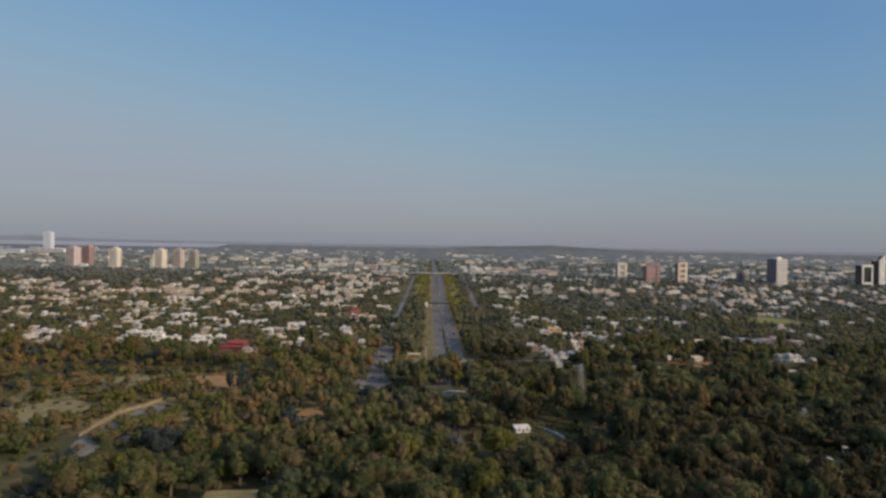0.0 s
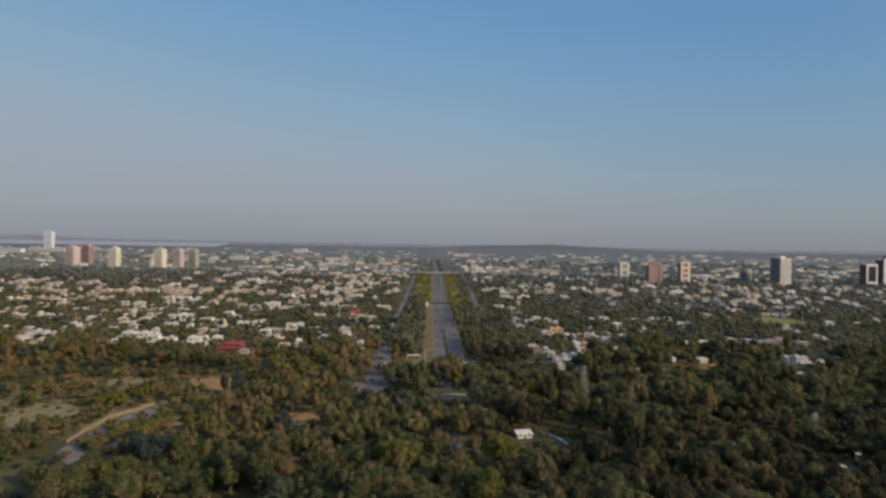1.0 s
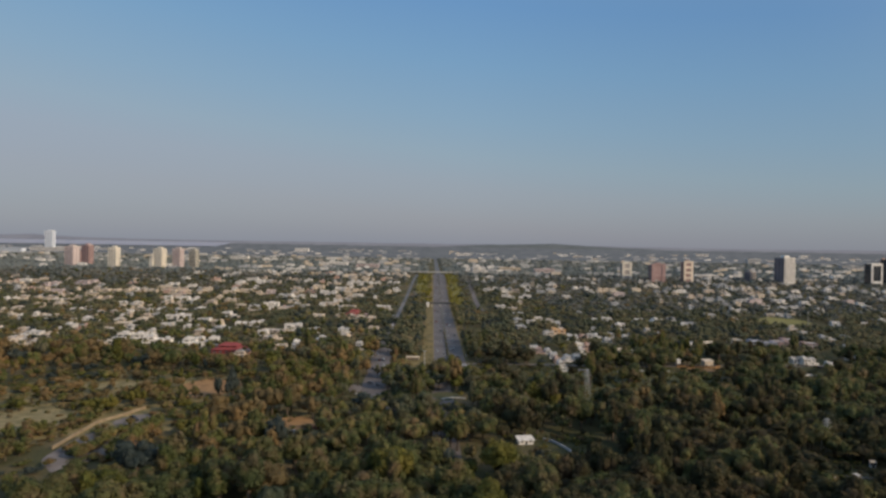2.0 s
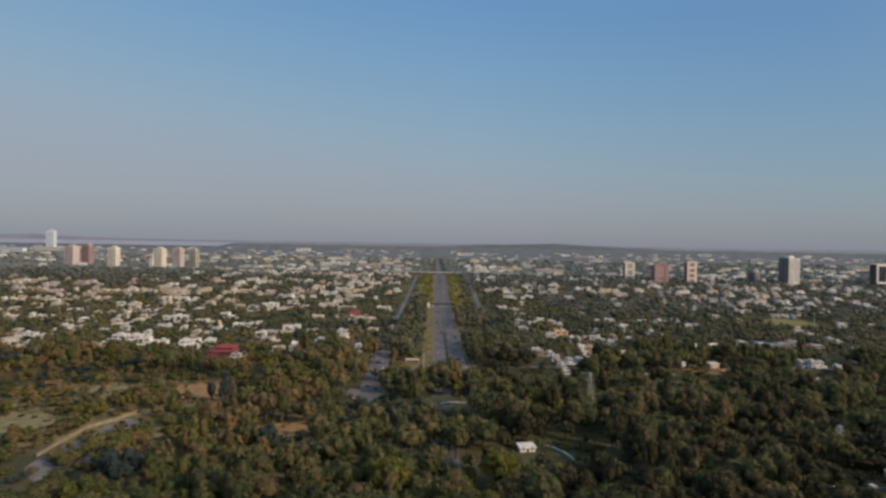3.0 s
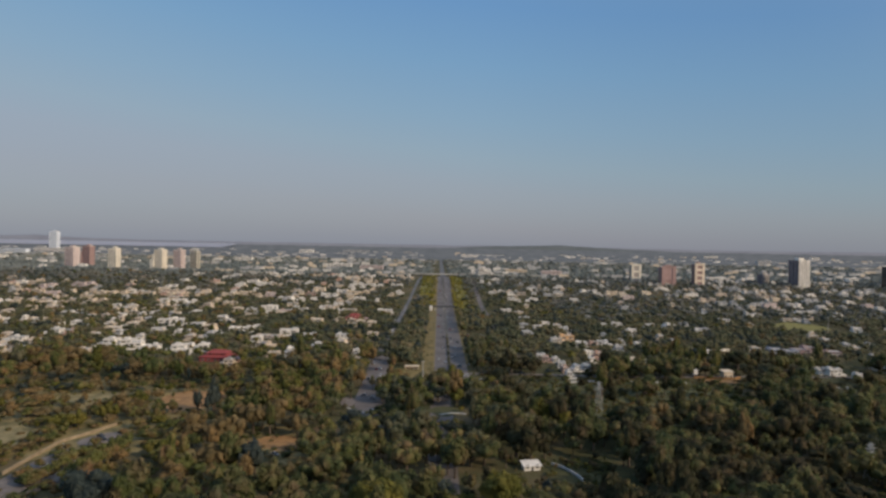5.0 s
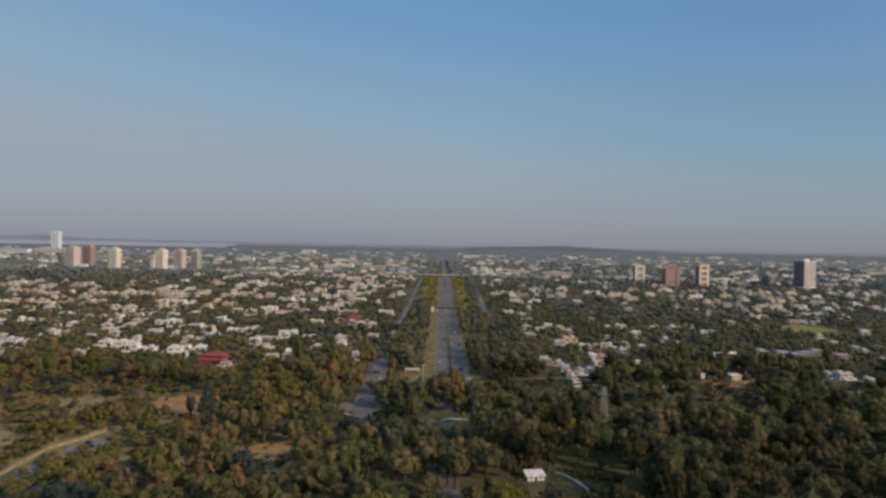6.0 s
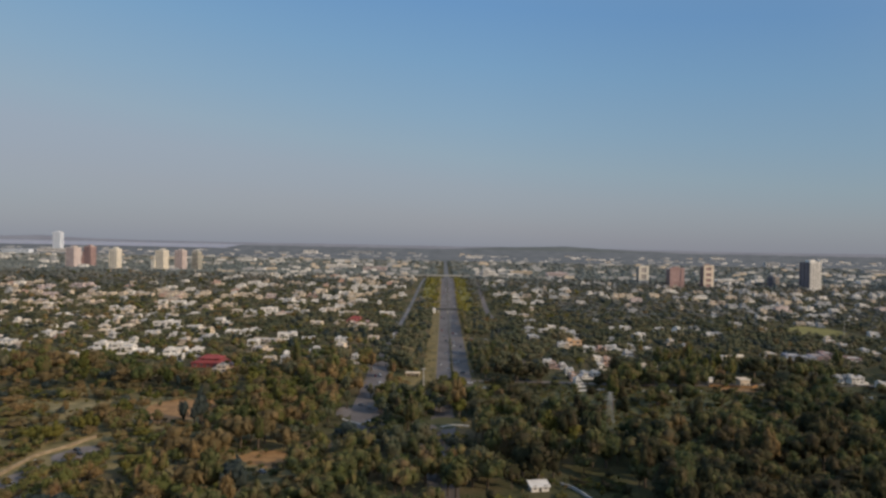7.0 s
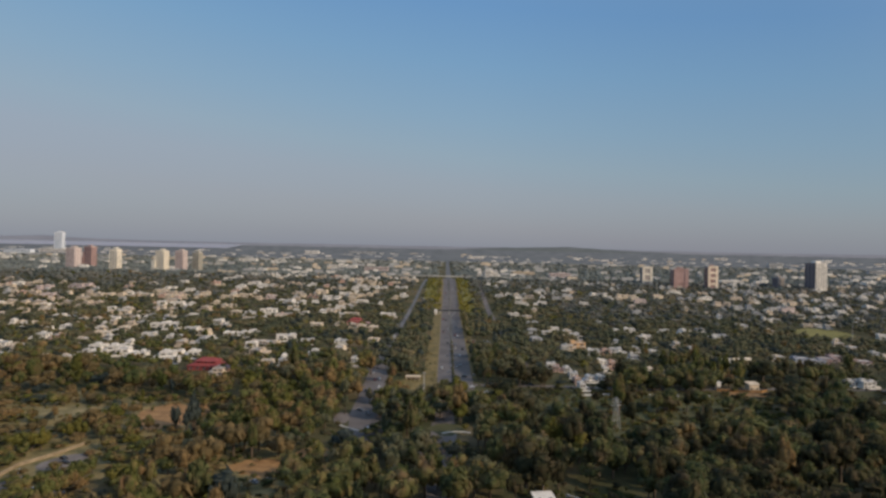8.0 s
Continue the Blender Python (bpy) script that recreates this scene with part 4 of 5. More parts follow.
wall_along("white_wall", [(184, 550), (194, 550)], 1.5, 0.4, PLASTER["g"], "short low pale grey wall behind trees")
wall_along("ochre_wall", [(208, 572), (240, 569), (246, 574)], 1.7, 0.4, EARTH, "ochre yard wall beside an earth yard")
wall_along("white_wall", [(103, 546), (123, 549)], 1.5, 0.4, PLASTER["g"], "long low white wall behind trees")
keep_clear(-186, 318, -178, 400), keep_clear(-181, 372, -166, 412)
keep_clear(59, 340, 67, 352)
keep_clear(170, 303, 192, 306)


def low_house(x, y, w, d, h, turn, wall_mat, roof_mat, label):
    r = root("low_house", label, "house")
    part("wall", boxes((-w / 2, -d / 2, -0.5, w / 2, d / 2, h)), wall_mat, r)
    bm = bmesh.new()
    e = min(0.6, 0.09 * w)
    v = box(bm, -w / 2 - e, -d / 2 - e, h + 0.003, w / 2 + e, d / 2 + e, h + 0.35)
    for k in (6, 7, 2, 3):
        v[k].co.z += min(0.9, 0.15 * w)
    part("roof", bm, roof_mat, r, "low sloping roof")
    part("door", boxes((-0.5, -d / 2 - 0.06, 0, 0.5, -d / 2 - 0.003, 2.1)), DARK_METAL, r)
    for k in (-0.3, 0.3):
        window(r, w * k, -d / 2, 1.1, 0)
    r.matrix_basis = pose(x, y, 0, 0, 0, turn)
    keep_clear(x - w / 2 - 0.5, y - d / 2 - min(3, w), x + w / 2 + 0.5, y + d / 2 + 1)


low_house(46.5, 353, 7.6, 5, 2.0, 10, PLASTER["w"], PLASTER["w"], "small white building in the wood")
keep_clear(51, 341, 60, 350), keep_clear(40, 332, 58, 352), keep_clear(-93, 226, -68, 252)
low_house(-79, 246, 18, 10, 3.6, 5, PLASTER["c"], EARTH_PALE, "low cream building with a dull sandy roof")
low_house(205, 322, 2.2, 2.0, 2.4, -10, PLASTER["w"], PLASTER["w"], "tiny white hut among trees")
low_house(185, 303, 2.2, 2.0, 2.6, 20, PLASTER["w"], CONCRETE, "tiny white hut beside a low fence")
low_house(168, 301, 1.8, 1.8, 2.2, 35, PLASTER["w"], CONCRETE, "tiny white shelter at the fence")


def gatehouse(x, y):
    """A white kiosk with three dark openings under a flat roof."""
    r = root("gatehouse", "small white gatehouse with dark openings", "gatehouse")
    for k in range(4):
        part("pillar", boxes((-5.2 + 3.3 * k, -1.5, -0.3, -4.7 + 3.3 * k, 1.5, 2.5)), PLASTER["c"], r)
    part("roof", boxes((-5.8, -2.2, 2.503, 5.8, 2.2, 3.2)), PLASTER["c"], r)
    part("rear_wall", boxes((-4.68, 1.2, -0.3, 5.1, 1.45, 2.5)), PLASTER["t"], r)
    r.matrix_basis = pose(x, y, 0)


gatehouse(-18, 590)
low_house(236, 576, 7.5, 6, 5.2, 8, PLASTER["c"], PLASTER["c"], "cream house with a sloping roof by an earth yard")
low_house(211, 577, 3, 4, 5.6, 0, PLASTER["w"], PLASTER["w"], "narrow white gate tower by an earth yard")


def mast(x, y, h):
    bm = bmesh.new()
    r = root("lamp_mast", "tall pale lighting mast", "street lamp")
    bar(bm, (0, 0, -0.3), (0, 0, h), 0.34, 0.22, 8)
    part("pole", bm, CONCRETE, r)
    part("lamp_head", boxes((-1.4, -0.3, h + 0.003, 1.4, 0.3, h + 0.3)), METAL, r)
    r.matrix_basis = pose(x, y, 0)


mast(-7, 503, 22), mast(510, 893, 20)
keep_clear(-9, 488, -5, 506)


def street_lamp():
    r = root("street_lamp", "slim grey street lamp on the median", "street lamp", "lamps of the avenue")
    bm = bmesh.new()
    bar(bm, (0, 0, 0.2), (0, 0, 9), 0.12, 0.07, 6)
    part("pole", bm, METAL, r)
    bm = bmesh.new()
    bar(bm, (-2.0, 0, 9.3), (0, 0, 9.0), 0.05, 0.05, 5)
    bar(bm, (2.0, 0, 9.3), (0, 0, 9.0), 0.05, 0.05, 5)
    part("arm", bm, METAL, r)
    for s in (-1, 1):
        part("lamp_head", boxes((s * 2.3 - 0.4, -0.15, 9.25, s * 2.3 + 0.4, 0.15, 9.4)), METAL, r)
    return r


lamp = street_lamp()
lamp.matrix_basis = pose(13.3, 600, 0)
for k in range(1, 18):
    copy_thing(lamp, pose(13.3, 600 + 42 * k, ground_z(0, 600 + 42 * k)))


def pylon(x, y, h):
    """A lattice mast on four legs with three cross-arms."""
    r = root("pylon", "grey lattice power pylon above the trees", "pylon", "power line")
    foot, top = h * 0.11, h * 0.025

    def leg_at(z):
        return foot + (top - foot) * z / h
    for sx in (-1, 1):
        for sy in (-1, 1):
            bm = bmesh.new()
            bar(bm, (sx * foot, sy * foot, -0.3), (sx * top, sy * top, h), 0.16, 0.10, 5)
            part("leg", bm, METAL, r)
    n = 6
    for k in range(n):
        z0, z1 = h * k / n, h * (k + 1) / n
        a, b = leg_at(z0), leg_at(z1)
        for (x0, y0), (x1, y1) in (((-1, -1), (1, -1)), ((1, -1), (1, 1)), ((1, 1), (-1, 1)), ((-1, 1), (-1, -1))):
            for p, q in ((x0, x1), (x1, x0)):
                bm = bmesh.new()
                bar(bm, (p * a, (y0 if p == x0 else y1) * a, z0), (q * b, (y1 if p == x0 else y0) * b, z1), 0.05, 0.05, 4)
                part("brace", bm, METAL, r)
    for z, w in ((0.74, 3.2), (0.85, 2.8), (0.95, 2.2)):
        bm = bmesh.new()
        bar(bm, (-w, 0, h * z), (w, 0, h * z), 0.10, 0.10, 5)
        bar(bm, (-w, 0, h * z), (0, 0, h * z + 1.0), 0.06, 0.06, 4)
        bar(bm, (w, 0, h * z), (0, 0, h * z + 1.0), 0.06, 0.06, 4)
        part("cross_arm", bm, METAL, r)
    r.matrix_basis = pose(x, y, 0, 0, 0, 8)


pylon(198, 346, 16.5), pylon(105, 464, 18)


# ---------- cars ----------
def car(paint, words):
    r = root("car", words + " car on the road", "car", "cars")
    bm = boxes((-0.88, -2.2, 0.35, 0.88, 2.2, 0.95))
    bmesh.ops.bevel(bm, geom=bm.edges[:], offset=0.12, segments=2, affect="EDGES")
    part("body", bm, paint, r)
    bm = bmesh.new()
    v = box(bm, -0.8, -1.5, 0.953, 0.8, 1.3, 1.5)
    for k, (dx, dy) in zip((4, 5, 6, 7), ((0.12, 0.55), (-0.12, 0.55), (-0.12, -0.45), (0.12, -0.45))):
        v[k].co += Vector((dx, dy, 0))
    part("cabin", bm, GLASS, r, "dark glass cabin")
    part("roof", boxes((-0.66, -0.92, 1.503, 0.66, 0.82, 1.55)), paint, r)
    for x in (-0.82, 0.82):
        for y in (-1.4, 1.4):
            bm = bmesh.new()
            bar(bm, (x - 0.11, y, 0.33), (x + 0.11, y, 0.33), 0.33, 0.33, 12)
            part("wheel", bm, RUBBER, r)
    return r


CAR_PAINT = [surface("car_white", (0.72, 0.72, 0.72), (0.78, 0.78, 0.78), 0.5, 5, 0.25, 0, 0.5, 0, 0), surface("car_silver", (0.42, 0.43, 0.45), (0.5, 0.5, 0.52), 0.5, 5, 0.3, 0.6, 0.5, 0, 0),
             surface("car_dark", (0.03, 0.03, 0.035), (0.05, 0.05, 0.055), 0.5, 5, 0.25, 0, 0.5, 0, 0), surface("car_red", (0.35, 0.03, 0.03), (0.4, 0.05, 0.04), 0.5, 5, 0.25, 0, 0.5, 0, 0)]
FLEET = [car(p, w) for p, w in zip(CAR_PAINT, ("white", "silver", "black", "red"))]
SPOTS = [(4, 640, 0), (8, 700, 0), (9, 785, 0), (4, 880, 0), (7, 1010, 0), (20, 655, 180), (24, 745, 180), (18, 850, 180), (22, 980, 180), (25, 1180, 180), (6, 1250, 0), (20, 1400, 180),
         (31, 806, 0), (36, 803, 90), (34, 760, 10), (33, 700, 0), (33, 690, 0), (-44, 590, 20), (-47, 585, 15), (-41, 560, 0), (-40, 485, 30), (-46, 492, 60), (-36, 450, 70), (-64, 374, 40), (-36, 600, 15), (-49, 545, 5), (-38, 530, 350), (-52, 612, 40),
         (37, 800, 4), (41, 802, 2), (45, 801, 0), (49, 803, 3), (53, 803, 355), (40, 578, 90), (52, 576, 92), (71, 579, 88), (26, 566, 80), (36, 548, 70)]
for k, (x, y, turn) in enumerate(SPOTS):
    z = ground_z(x, y) + 0.1
    if k < 4:
        FLEET[k].matrix_basis = pose(x, y, z, 0, 0, turn)
    else:
        copy_thing(FLEET[random.choice((0, 0, 0, 1, 1, 2, 3))], pose(x, y, z, 0, 0, turn))
for k in range(26):
    lane = random.choice((3.0, 6.5, 10.0, 17.0, 20.5, 24.5))
    yy = 620 + k * 40 + random.uniform(-15, 15)
    copy_thing(FLEET[random.choice((0, 0, 0, 1, 1, 2, 3))], pose(lane, yy, ground_z(0, yy) + 0.1, 0, 0, 0 if lane < 12 else 180))
for k in range(9):
    copy_thing(FLEET[random.choice((0, 0, 1, 2))], pose(-54.5 + random.uniform(-2, 2), 660 + k * 50 + random.uniform(-20, 20), 0.1))
YARD = [(-178, 372, 10), (-158, 338, 95), (-157, 343, 98), (-159, 352, 92), (-155, 363, 100), (-170, 391, 60), (-171, 345, 2), (-146, 350, 35), (-154, 364, 30), (-166, 385, 80), (-150, 398, 60), (-68, 371, 75), (-74, 366, 60), (22, 605, 90), (30, 612, 0), (40, 640, 90), (46, 560, 90), (62, 562, 90)]
for x, y, turn in YARD:
    copy_thing(FLEET[random.choice((0, 1, 1, 2, 2))], pose(x, y, 0.14, 0, 0, turn))


# ---------- trees ----------
def ball(level):
    bm = bmesh.new()
    bmesh.ops.create_icosphere(bm, subdivisions=level, radius=1.0)
    v = np.array([q.co[:] for q in bm.verts])
    f = np.array([[q.index for q in t.verts] for t in bm.faces])
    bm.free()
    return v, f


BALL = {1: ball(1), 2: ball(2)}


def crown_shape(rng, lobes, level, tufts, form="round", rag=0.2, tuft=0.12):
    """A crown of unit radius, base at z = 0: uneven boughs of leaves round a small core, cloaked in leaf sprays that follow
    them and fray the outline. Forms: round, upright (narrow, with rising boughs), spreading, and open (few boughs with gaps)."""
    wide, tall, reach = {"round": (1.0, 1.0, 0.62), "upright": (0.70, 1.2, 0.5), "spreading": (1.15, 0.72, 0.78), "open": (0.95, 1.05, 0.80)}[form]
    V, F, n = [], [], 0
    centres = []
    for k in range(lobes):
        bv, bf = BALL[level if k else 1]
        if k == 0:
            q = 0.42 if form == "open" else 0.55
            c, sc = np.array([0, 0, 0.58 * tall]), np.array([q * wide, q * wide, q * 0.85 * tall])
        else:
            a, up = rng.uniform(0, math.tau), rng.uniform(-0.35, 1.0)
            flat = math.sqrt(max(0.0, 1 - up * up)) * reach * rng.uniform(0.6, 1.1)
            c = np.array([flat * math.cos(a) * wide, flat * math.sin(a) * wide, (0.62 + up * rng.uniform(0.35, 0.62)) * tall])
            q = rng.uniform(0.14, 0.34)
            sc = np.array([q * wide * rng.uniform(0.8, 1.2), q * wide * rng.uniform(0.8, 1.2), q * rng.uniform(0.85, 1.35) * tall])
        centres.append((c, sc))
        V.append(c + bv * sc * rng.uniform(1 - rag, 1 + rag, (len(bv), 1)))
        F.append(bf + n)
        n += len(bv)
    if tufts:
        size = np.array([sc.max() for _, sc in centres]) ** 2
        which = rng.choice(lobes, tufts, p=size / size.sum())
        d = rng.normal(size=(tufts, 3))
        d[:, 2] = np.abs(d[:, 2]) * 0.9 - 0.3
        d /= np.linalg.norm(d, axis=1)[:, None]
        c = np.array([centres[w][0] for w in which]) + d * np.array([centres[w][1] for w in which]) * rng.uniform(0.94, 1.36, (tufts, 1))
        tri = rng.normal(size=(tufts, 3, 3)) * tuft * rng.uniform(0.5, 1.2, (tufts, 1, 1))
        tri -= 0.75 * (tri * d[:, None, :]).sum(2, keepdims=True) * d[:, None, :]
        turned = (np.cross(tri[:, 1] - tri[:, 0], tri[:, 2] - tri[:, 0]) * d).sum(1) < 0
        tri[turned] = tri[turned][:, ::-1]
        V.append((c[:, None, :] + tri).reshape(-1, 3))
        F.append(np.arange(tufts * 3).reshape(-1, 3) + n)
    return np.concatenate(V), np.concatenate(F)


def trunk_shape(sides=5, limbs=0):
    """A tapered trunk of unit height that reaches into the crown, with limbs."""
    bm = bmesh.new()
    bar(bm, (0, 0, -0.1), (0.02, 0.01, 0.55), 0.05, 0.035, sides)
    bar(bm, (0.02, 0.01, 0.55), (0, 0, 1.0), 0.035, 0.015, sides)
    for k in range(limbs):
        a = k * 2.3
        bar(bm, (0.02, 0, 0.45 + 0.05 * k), (0.28 * math.cos(a), 0.28 * math.sin(a), 0.8 + 0.04 * k), 0.026, 0.010, 4)
    bmesh.ops.triangulate(bm, faces=bm.faces[:])
    v = np.array([q.co[:] for q in bm.verts])
    bm.verts.index_update()
    f = np.array([[q.index for q in t.verts] for t in bm.faces])
    bm.free()
    return v, f


def stem_shape():
    """A plain tapered trunk for trees seen from afar."""
    a = np.array([(math.cos(k * math.tau / 3), math.sin(k * math.tau / 3)) for k in range(3)])
    v = np.concatenate([np.c_[a * 0.05, np.full(3, -0.1)], np.c_[a * 0.02, np.full(3, 1.0)]])
    f = np.array([q for k in range(3) for q in ((k, (k + 1) % 3, k + 3), ((k + 1) % 3, (k + 1) % 3 + 3, k + 3))])
    return v, f


def wood(name, places, shapes, mats, mat_index, label, trunks=True, seed=1):
    """Many trees joined: places are x, y, z, radius, height; crowns sit on thin trunks."""
    rng = np.random.default_rng(seed)
    V, F, M, n = [], [], [], 0
    P = np.array(places)
    which = rng.integers(0, len(shapes), len(P))
    turn = rng.uniform(0, math.tau, len(P))
    tv, tf = stem_shape()
    for k, (sv, sf) in enumerate(shapes):
        sel = which == k
        if not sel.any():
            continue
        q, t, mi = P[sel], turn[sel], np.array(mat_index)[sel]
        c, s = np.cos(t)[:, None], np.sin(t)[:, None]
        for v, f, bark in ((sv, sf, False), (tv, tf, True)):
            if bark and not trunks:
                continue
            r = q[:, 3:4] if not bark else q[:, 4:5] * 0.8
            x = q[:, 0:1] + (v[None, :, 0] * c - v[None, :, 1] * s) * r
            y = q[:, 1:2] + (v[None, :, 0] * s + v[None, :, 1] * c) * r
            if bark:
                z = q[:, 2:3] + v[None, :, 2] * q[:, 4:5] * 0.7
            else:
                z = q[:, 2:3] + q[:, 4:5] * 0.22 + v[None, :, 2] * q[:, 4:5] * 0.55
            V.append(np.stack([x, y, z], 2).reshape(-1, 3))
            F.append((f[None] + (np.arange(len(q)) * len(v))[:, None, None] + n).reshape(-1, 3))
            M.append(np.repeat(mi if not bark else np.full(len(q), len(mats) - 1), len(f)))
            n += len(q) * len(v)
    ob = triangles(name, np.concatenate(V), np.concatenate(F), np.concatenate(M), mats, True)
    return tagged(ob, label, "trees", kind="stuff")


rng = np.random.default_rng(11)
FORMS = ("round", "open", "round", "upright", "spreading", "open", "round", "upright", "open")
NEAR_SHAPES = [crown_shape(rng, 14, 2, 900, f, 0.22, 0.115) for f in FORMS]
WOOD_SHAPES = [crown_shape(rng, 8, 1, 180, f, 0.28, 0.14) for f in FORMS + FORMS[:6]]
TOWN_SHAPES = [crown_shape(rng, 5, 1, 40, f, 0.2, 0.17) for f in FORMS]
STREET_SHAPES = [crown_shape(rng, 3, 1, 14, f, 0.2, 0.2) for f in FORMS]
FAR_SHAPES = [crown_shape(rng, 2, 1, 0, "spreading", 0.2) for k in range(8)]


def edge_of_wood(x):
    """Where the wood gives way to the town."""
    return (615 if x < 0 else 590) + 25 * noise.noise((x / 70, 1, 0)) + (40 if x > 240 else 0) - (20 if -420 < x < -230 else 0)


# places kept in the camera's sight by low trees: x, y, half width, depth
SIGHT_OPEN = [(105, 462, 5, 70), (-184, 608, 19, 80), (46.5, 350, 8, 75), (63, 345, 7, 60), (176, 302, 13, 36), (205, 320, 3, 30), (186, 330, 8, 24), (226, 570, 20, 95), (330, 596, 18, 110), (305, 540, 12, 70), (12, 444, 10, 62), (-170, 330, 22, 60), (-156, 452, 20, 50), (-80, 374, 10, 26), (-45, 470, 12, 60), (-79, 241, 12, 30)]


def sight_height(x, y):
    """How tall a tree may stand there without hiding such a place from the camera: it grows with the distance from it.
    """
    cap = 99.0
    for cx, cy, half, depth in SIGHT_OPEN:
        if 0 < cy - y < depth and abs(x - cx * y / cy) < half + 2:
            cap = min(cap, 1.2 + (cy - y) * 75 / cy)
    return cap


near, wood_places, wood_kind, town, town_kind, far = [], [], [], [], [], []
step = 9.6
y = 236.0
while y < 680:
    x = -0.74 * y - 50
    while x < 0.74 * y + 50:
        px, py = x + random.uniform(-4.6, 4.6), y + random.uniform(-4.6, 4.6)
        x += step
        if py > edge_of_wood(px) or cleared(px, py, 1.5) or occupied(px, py, 2.5):
            continue
        thin = noise.noise((px / 45, py / 45, 4))
        if thin < -0.38 and random.random() < (0.7 if px < -60 and py > 345 else 0.3):
            continue
        scrub = px < -120 and noise.noise((px / 60, py / 60, 9)) > 0.0
        big = random.random() + 0.35 * noise.noise((px / 30, py / 30, 21))
        r = random.uniform(3.4, 5.0) if big < 0.24 else random.uniform(5.0, 7.2) if big < 0.72 else random.uniform(7.2, 9.6)
        h = r * random.uniform(1.6, 2.4) if r < 5 else r * random.uniform(1.5, 2.1)
        if random.random() < 0.12:
            r, h = r * 0.65, h * 1.3
        if px > 20 and not low_zone(px, py):
            r, h = r * 1.1, 0.85 * h + 3.5
        elif not scrub:
            r = r * 1.1
        meadow = ((px - 142) / 84) ** 2 + ((py - 500) / 62) ** 2 < 1 and random.random() < 0.66
        if meadow:
            if random.random() < 0.2:
                continue
            r, h = r * random.uniform(0.55, 0.85), random.uniform(2.2, 5.2)
        if before_house(px, py):
            h = min(h, 4.5)
        if low_zone(px, py):
            if random.random() < 0.12:
                continue
            if -192 < px < -148 and py < 402 or random.random() > (0.6 if px < -110 else 0.12):
                r, h = r * random.uniform(0.4, 0.75), random.uniform(1.6, 3.6)
            else:
                r, h = r * 0.8, random.uniform(4.5, 8.5)
        elif scrub:
            r, h = r * 0.8, h * 0.65
        cap = sight_height(px, py)
        if h > cap:
            r, h = min(r, 0.7 * cap + 0.8), cap
        tone = noise.noise((px / 28, py / 28, 12)) + random.uniform(-0.34, 0.34)
        # leaf colour darkens to the right and near, in place of shade
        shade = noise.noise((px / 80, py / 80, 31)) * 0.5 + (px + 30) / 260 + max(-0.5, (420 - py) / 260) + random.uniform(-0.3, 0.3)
        # the extra pale brown at far left also stands in for haze
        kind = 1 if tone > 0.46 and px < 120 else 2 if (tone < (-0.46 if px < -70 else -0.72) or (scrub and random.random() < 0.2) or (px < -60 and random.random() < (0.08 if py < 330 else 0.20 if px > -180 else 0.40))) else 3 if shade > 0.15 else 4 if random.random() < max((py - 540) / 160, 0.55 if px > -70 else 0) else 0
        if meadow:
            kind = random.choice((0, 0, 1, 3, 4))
        # deepest leaf colour painted in where the near right wood is shaded
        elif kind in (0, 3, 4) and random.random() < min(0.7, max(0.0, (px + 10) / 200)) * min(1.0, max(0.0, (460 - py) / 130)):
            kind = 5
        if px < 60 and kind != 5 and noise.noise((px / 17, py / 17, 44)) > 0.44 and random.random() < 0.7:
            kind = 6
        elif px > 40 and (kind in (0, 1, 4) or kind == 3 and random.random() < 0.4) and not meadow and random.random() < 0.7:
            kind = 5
        if py < 300 and abs(px) < 0.62 * py and not scrub and r > 3.2 and len(near) < 300:
            near.append((px, py, r, h, kind))
        else:
            wood_places.append((px, py, 0, r, h))
            wood_kind.append(kind)
    y += step

GROVES = [(-202, 322, 11, 16, 11, 6.0, 0), (-194, 388, 6, 24, 13, 6.0, 0), (-183, 424, 5, 6, 6, 8.5, 1), (-160, 432, 9, 12, 12, 7.5, 0), (-190, 446, 12, 9, 10, 6.0, 2), (-208, 350, 7, 14, 8, 7, 0), (222, 645, 26, 55, 7, 16, 1), (222, 645, 28, 60, 26, 15, 0), (-196, 408, 9, 8, 5, 9, 1), (-128, 360, 7, 6, 3, 10, 1), (-133, 441, 5, 5, 7, 18, 6), (30, 470, 16, 8, 7, 11, 1), (-104, 452, 10, 14, 6, 12, 0), (-147, 350, 3, 26, 12, 8.0, 0), (-163, 346, 1.8, 27, 17, 5.0, 0), (-172, 352, 6, 22, 7, 3.6, 0), (-140, 322, 5, 14, 7, 12, 0), (-196, 318, 6, 12, 7, 7, 0), (44, 650, 13, 34, 22, 14, 3), (-29, 505, 3, 30, 9, 12, 0), (66, 690, 10, 40, 16, 11, 0), (-25, 620, 6, 14, 5, 8, 2), (40, 490, 20, 10, 6, 9, 1)]
for gx, gy, gw, gd, n, gh, kind in GROVES:
    for k in range(n):
        wood_places.append((gx + random.uniform(-gw, gw), gy + random.uniform(-gd, gd), 0, random.uniform(3.2, 5.0), gh * random.uniform(0.8, 1.15)))
        wood_kind.append(kind)
for k in range(12):
    wood_places.append((47 + random.uniform(-12, 14), 668 + random.uniform(-28, 34), 0, random.uniform(8.0, 11.0), random.uniform(15, 19)))
    wood_kind.append(3 if k % 2 else 4)
SHRUBS = [(34, 284, 84, 372, 190), (160, 280, 212, 335, 150), (-300, 325, -125, 520, 1000), (-110, 340, -56, 410, 120), (66, 440, 225, 562, 900), (14, 500, 100, 570, 60)]
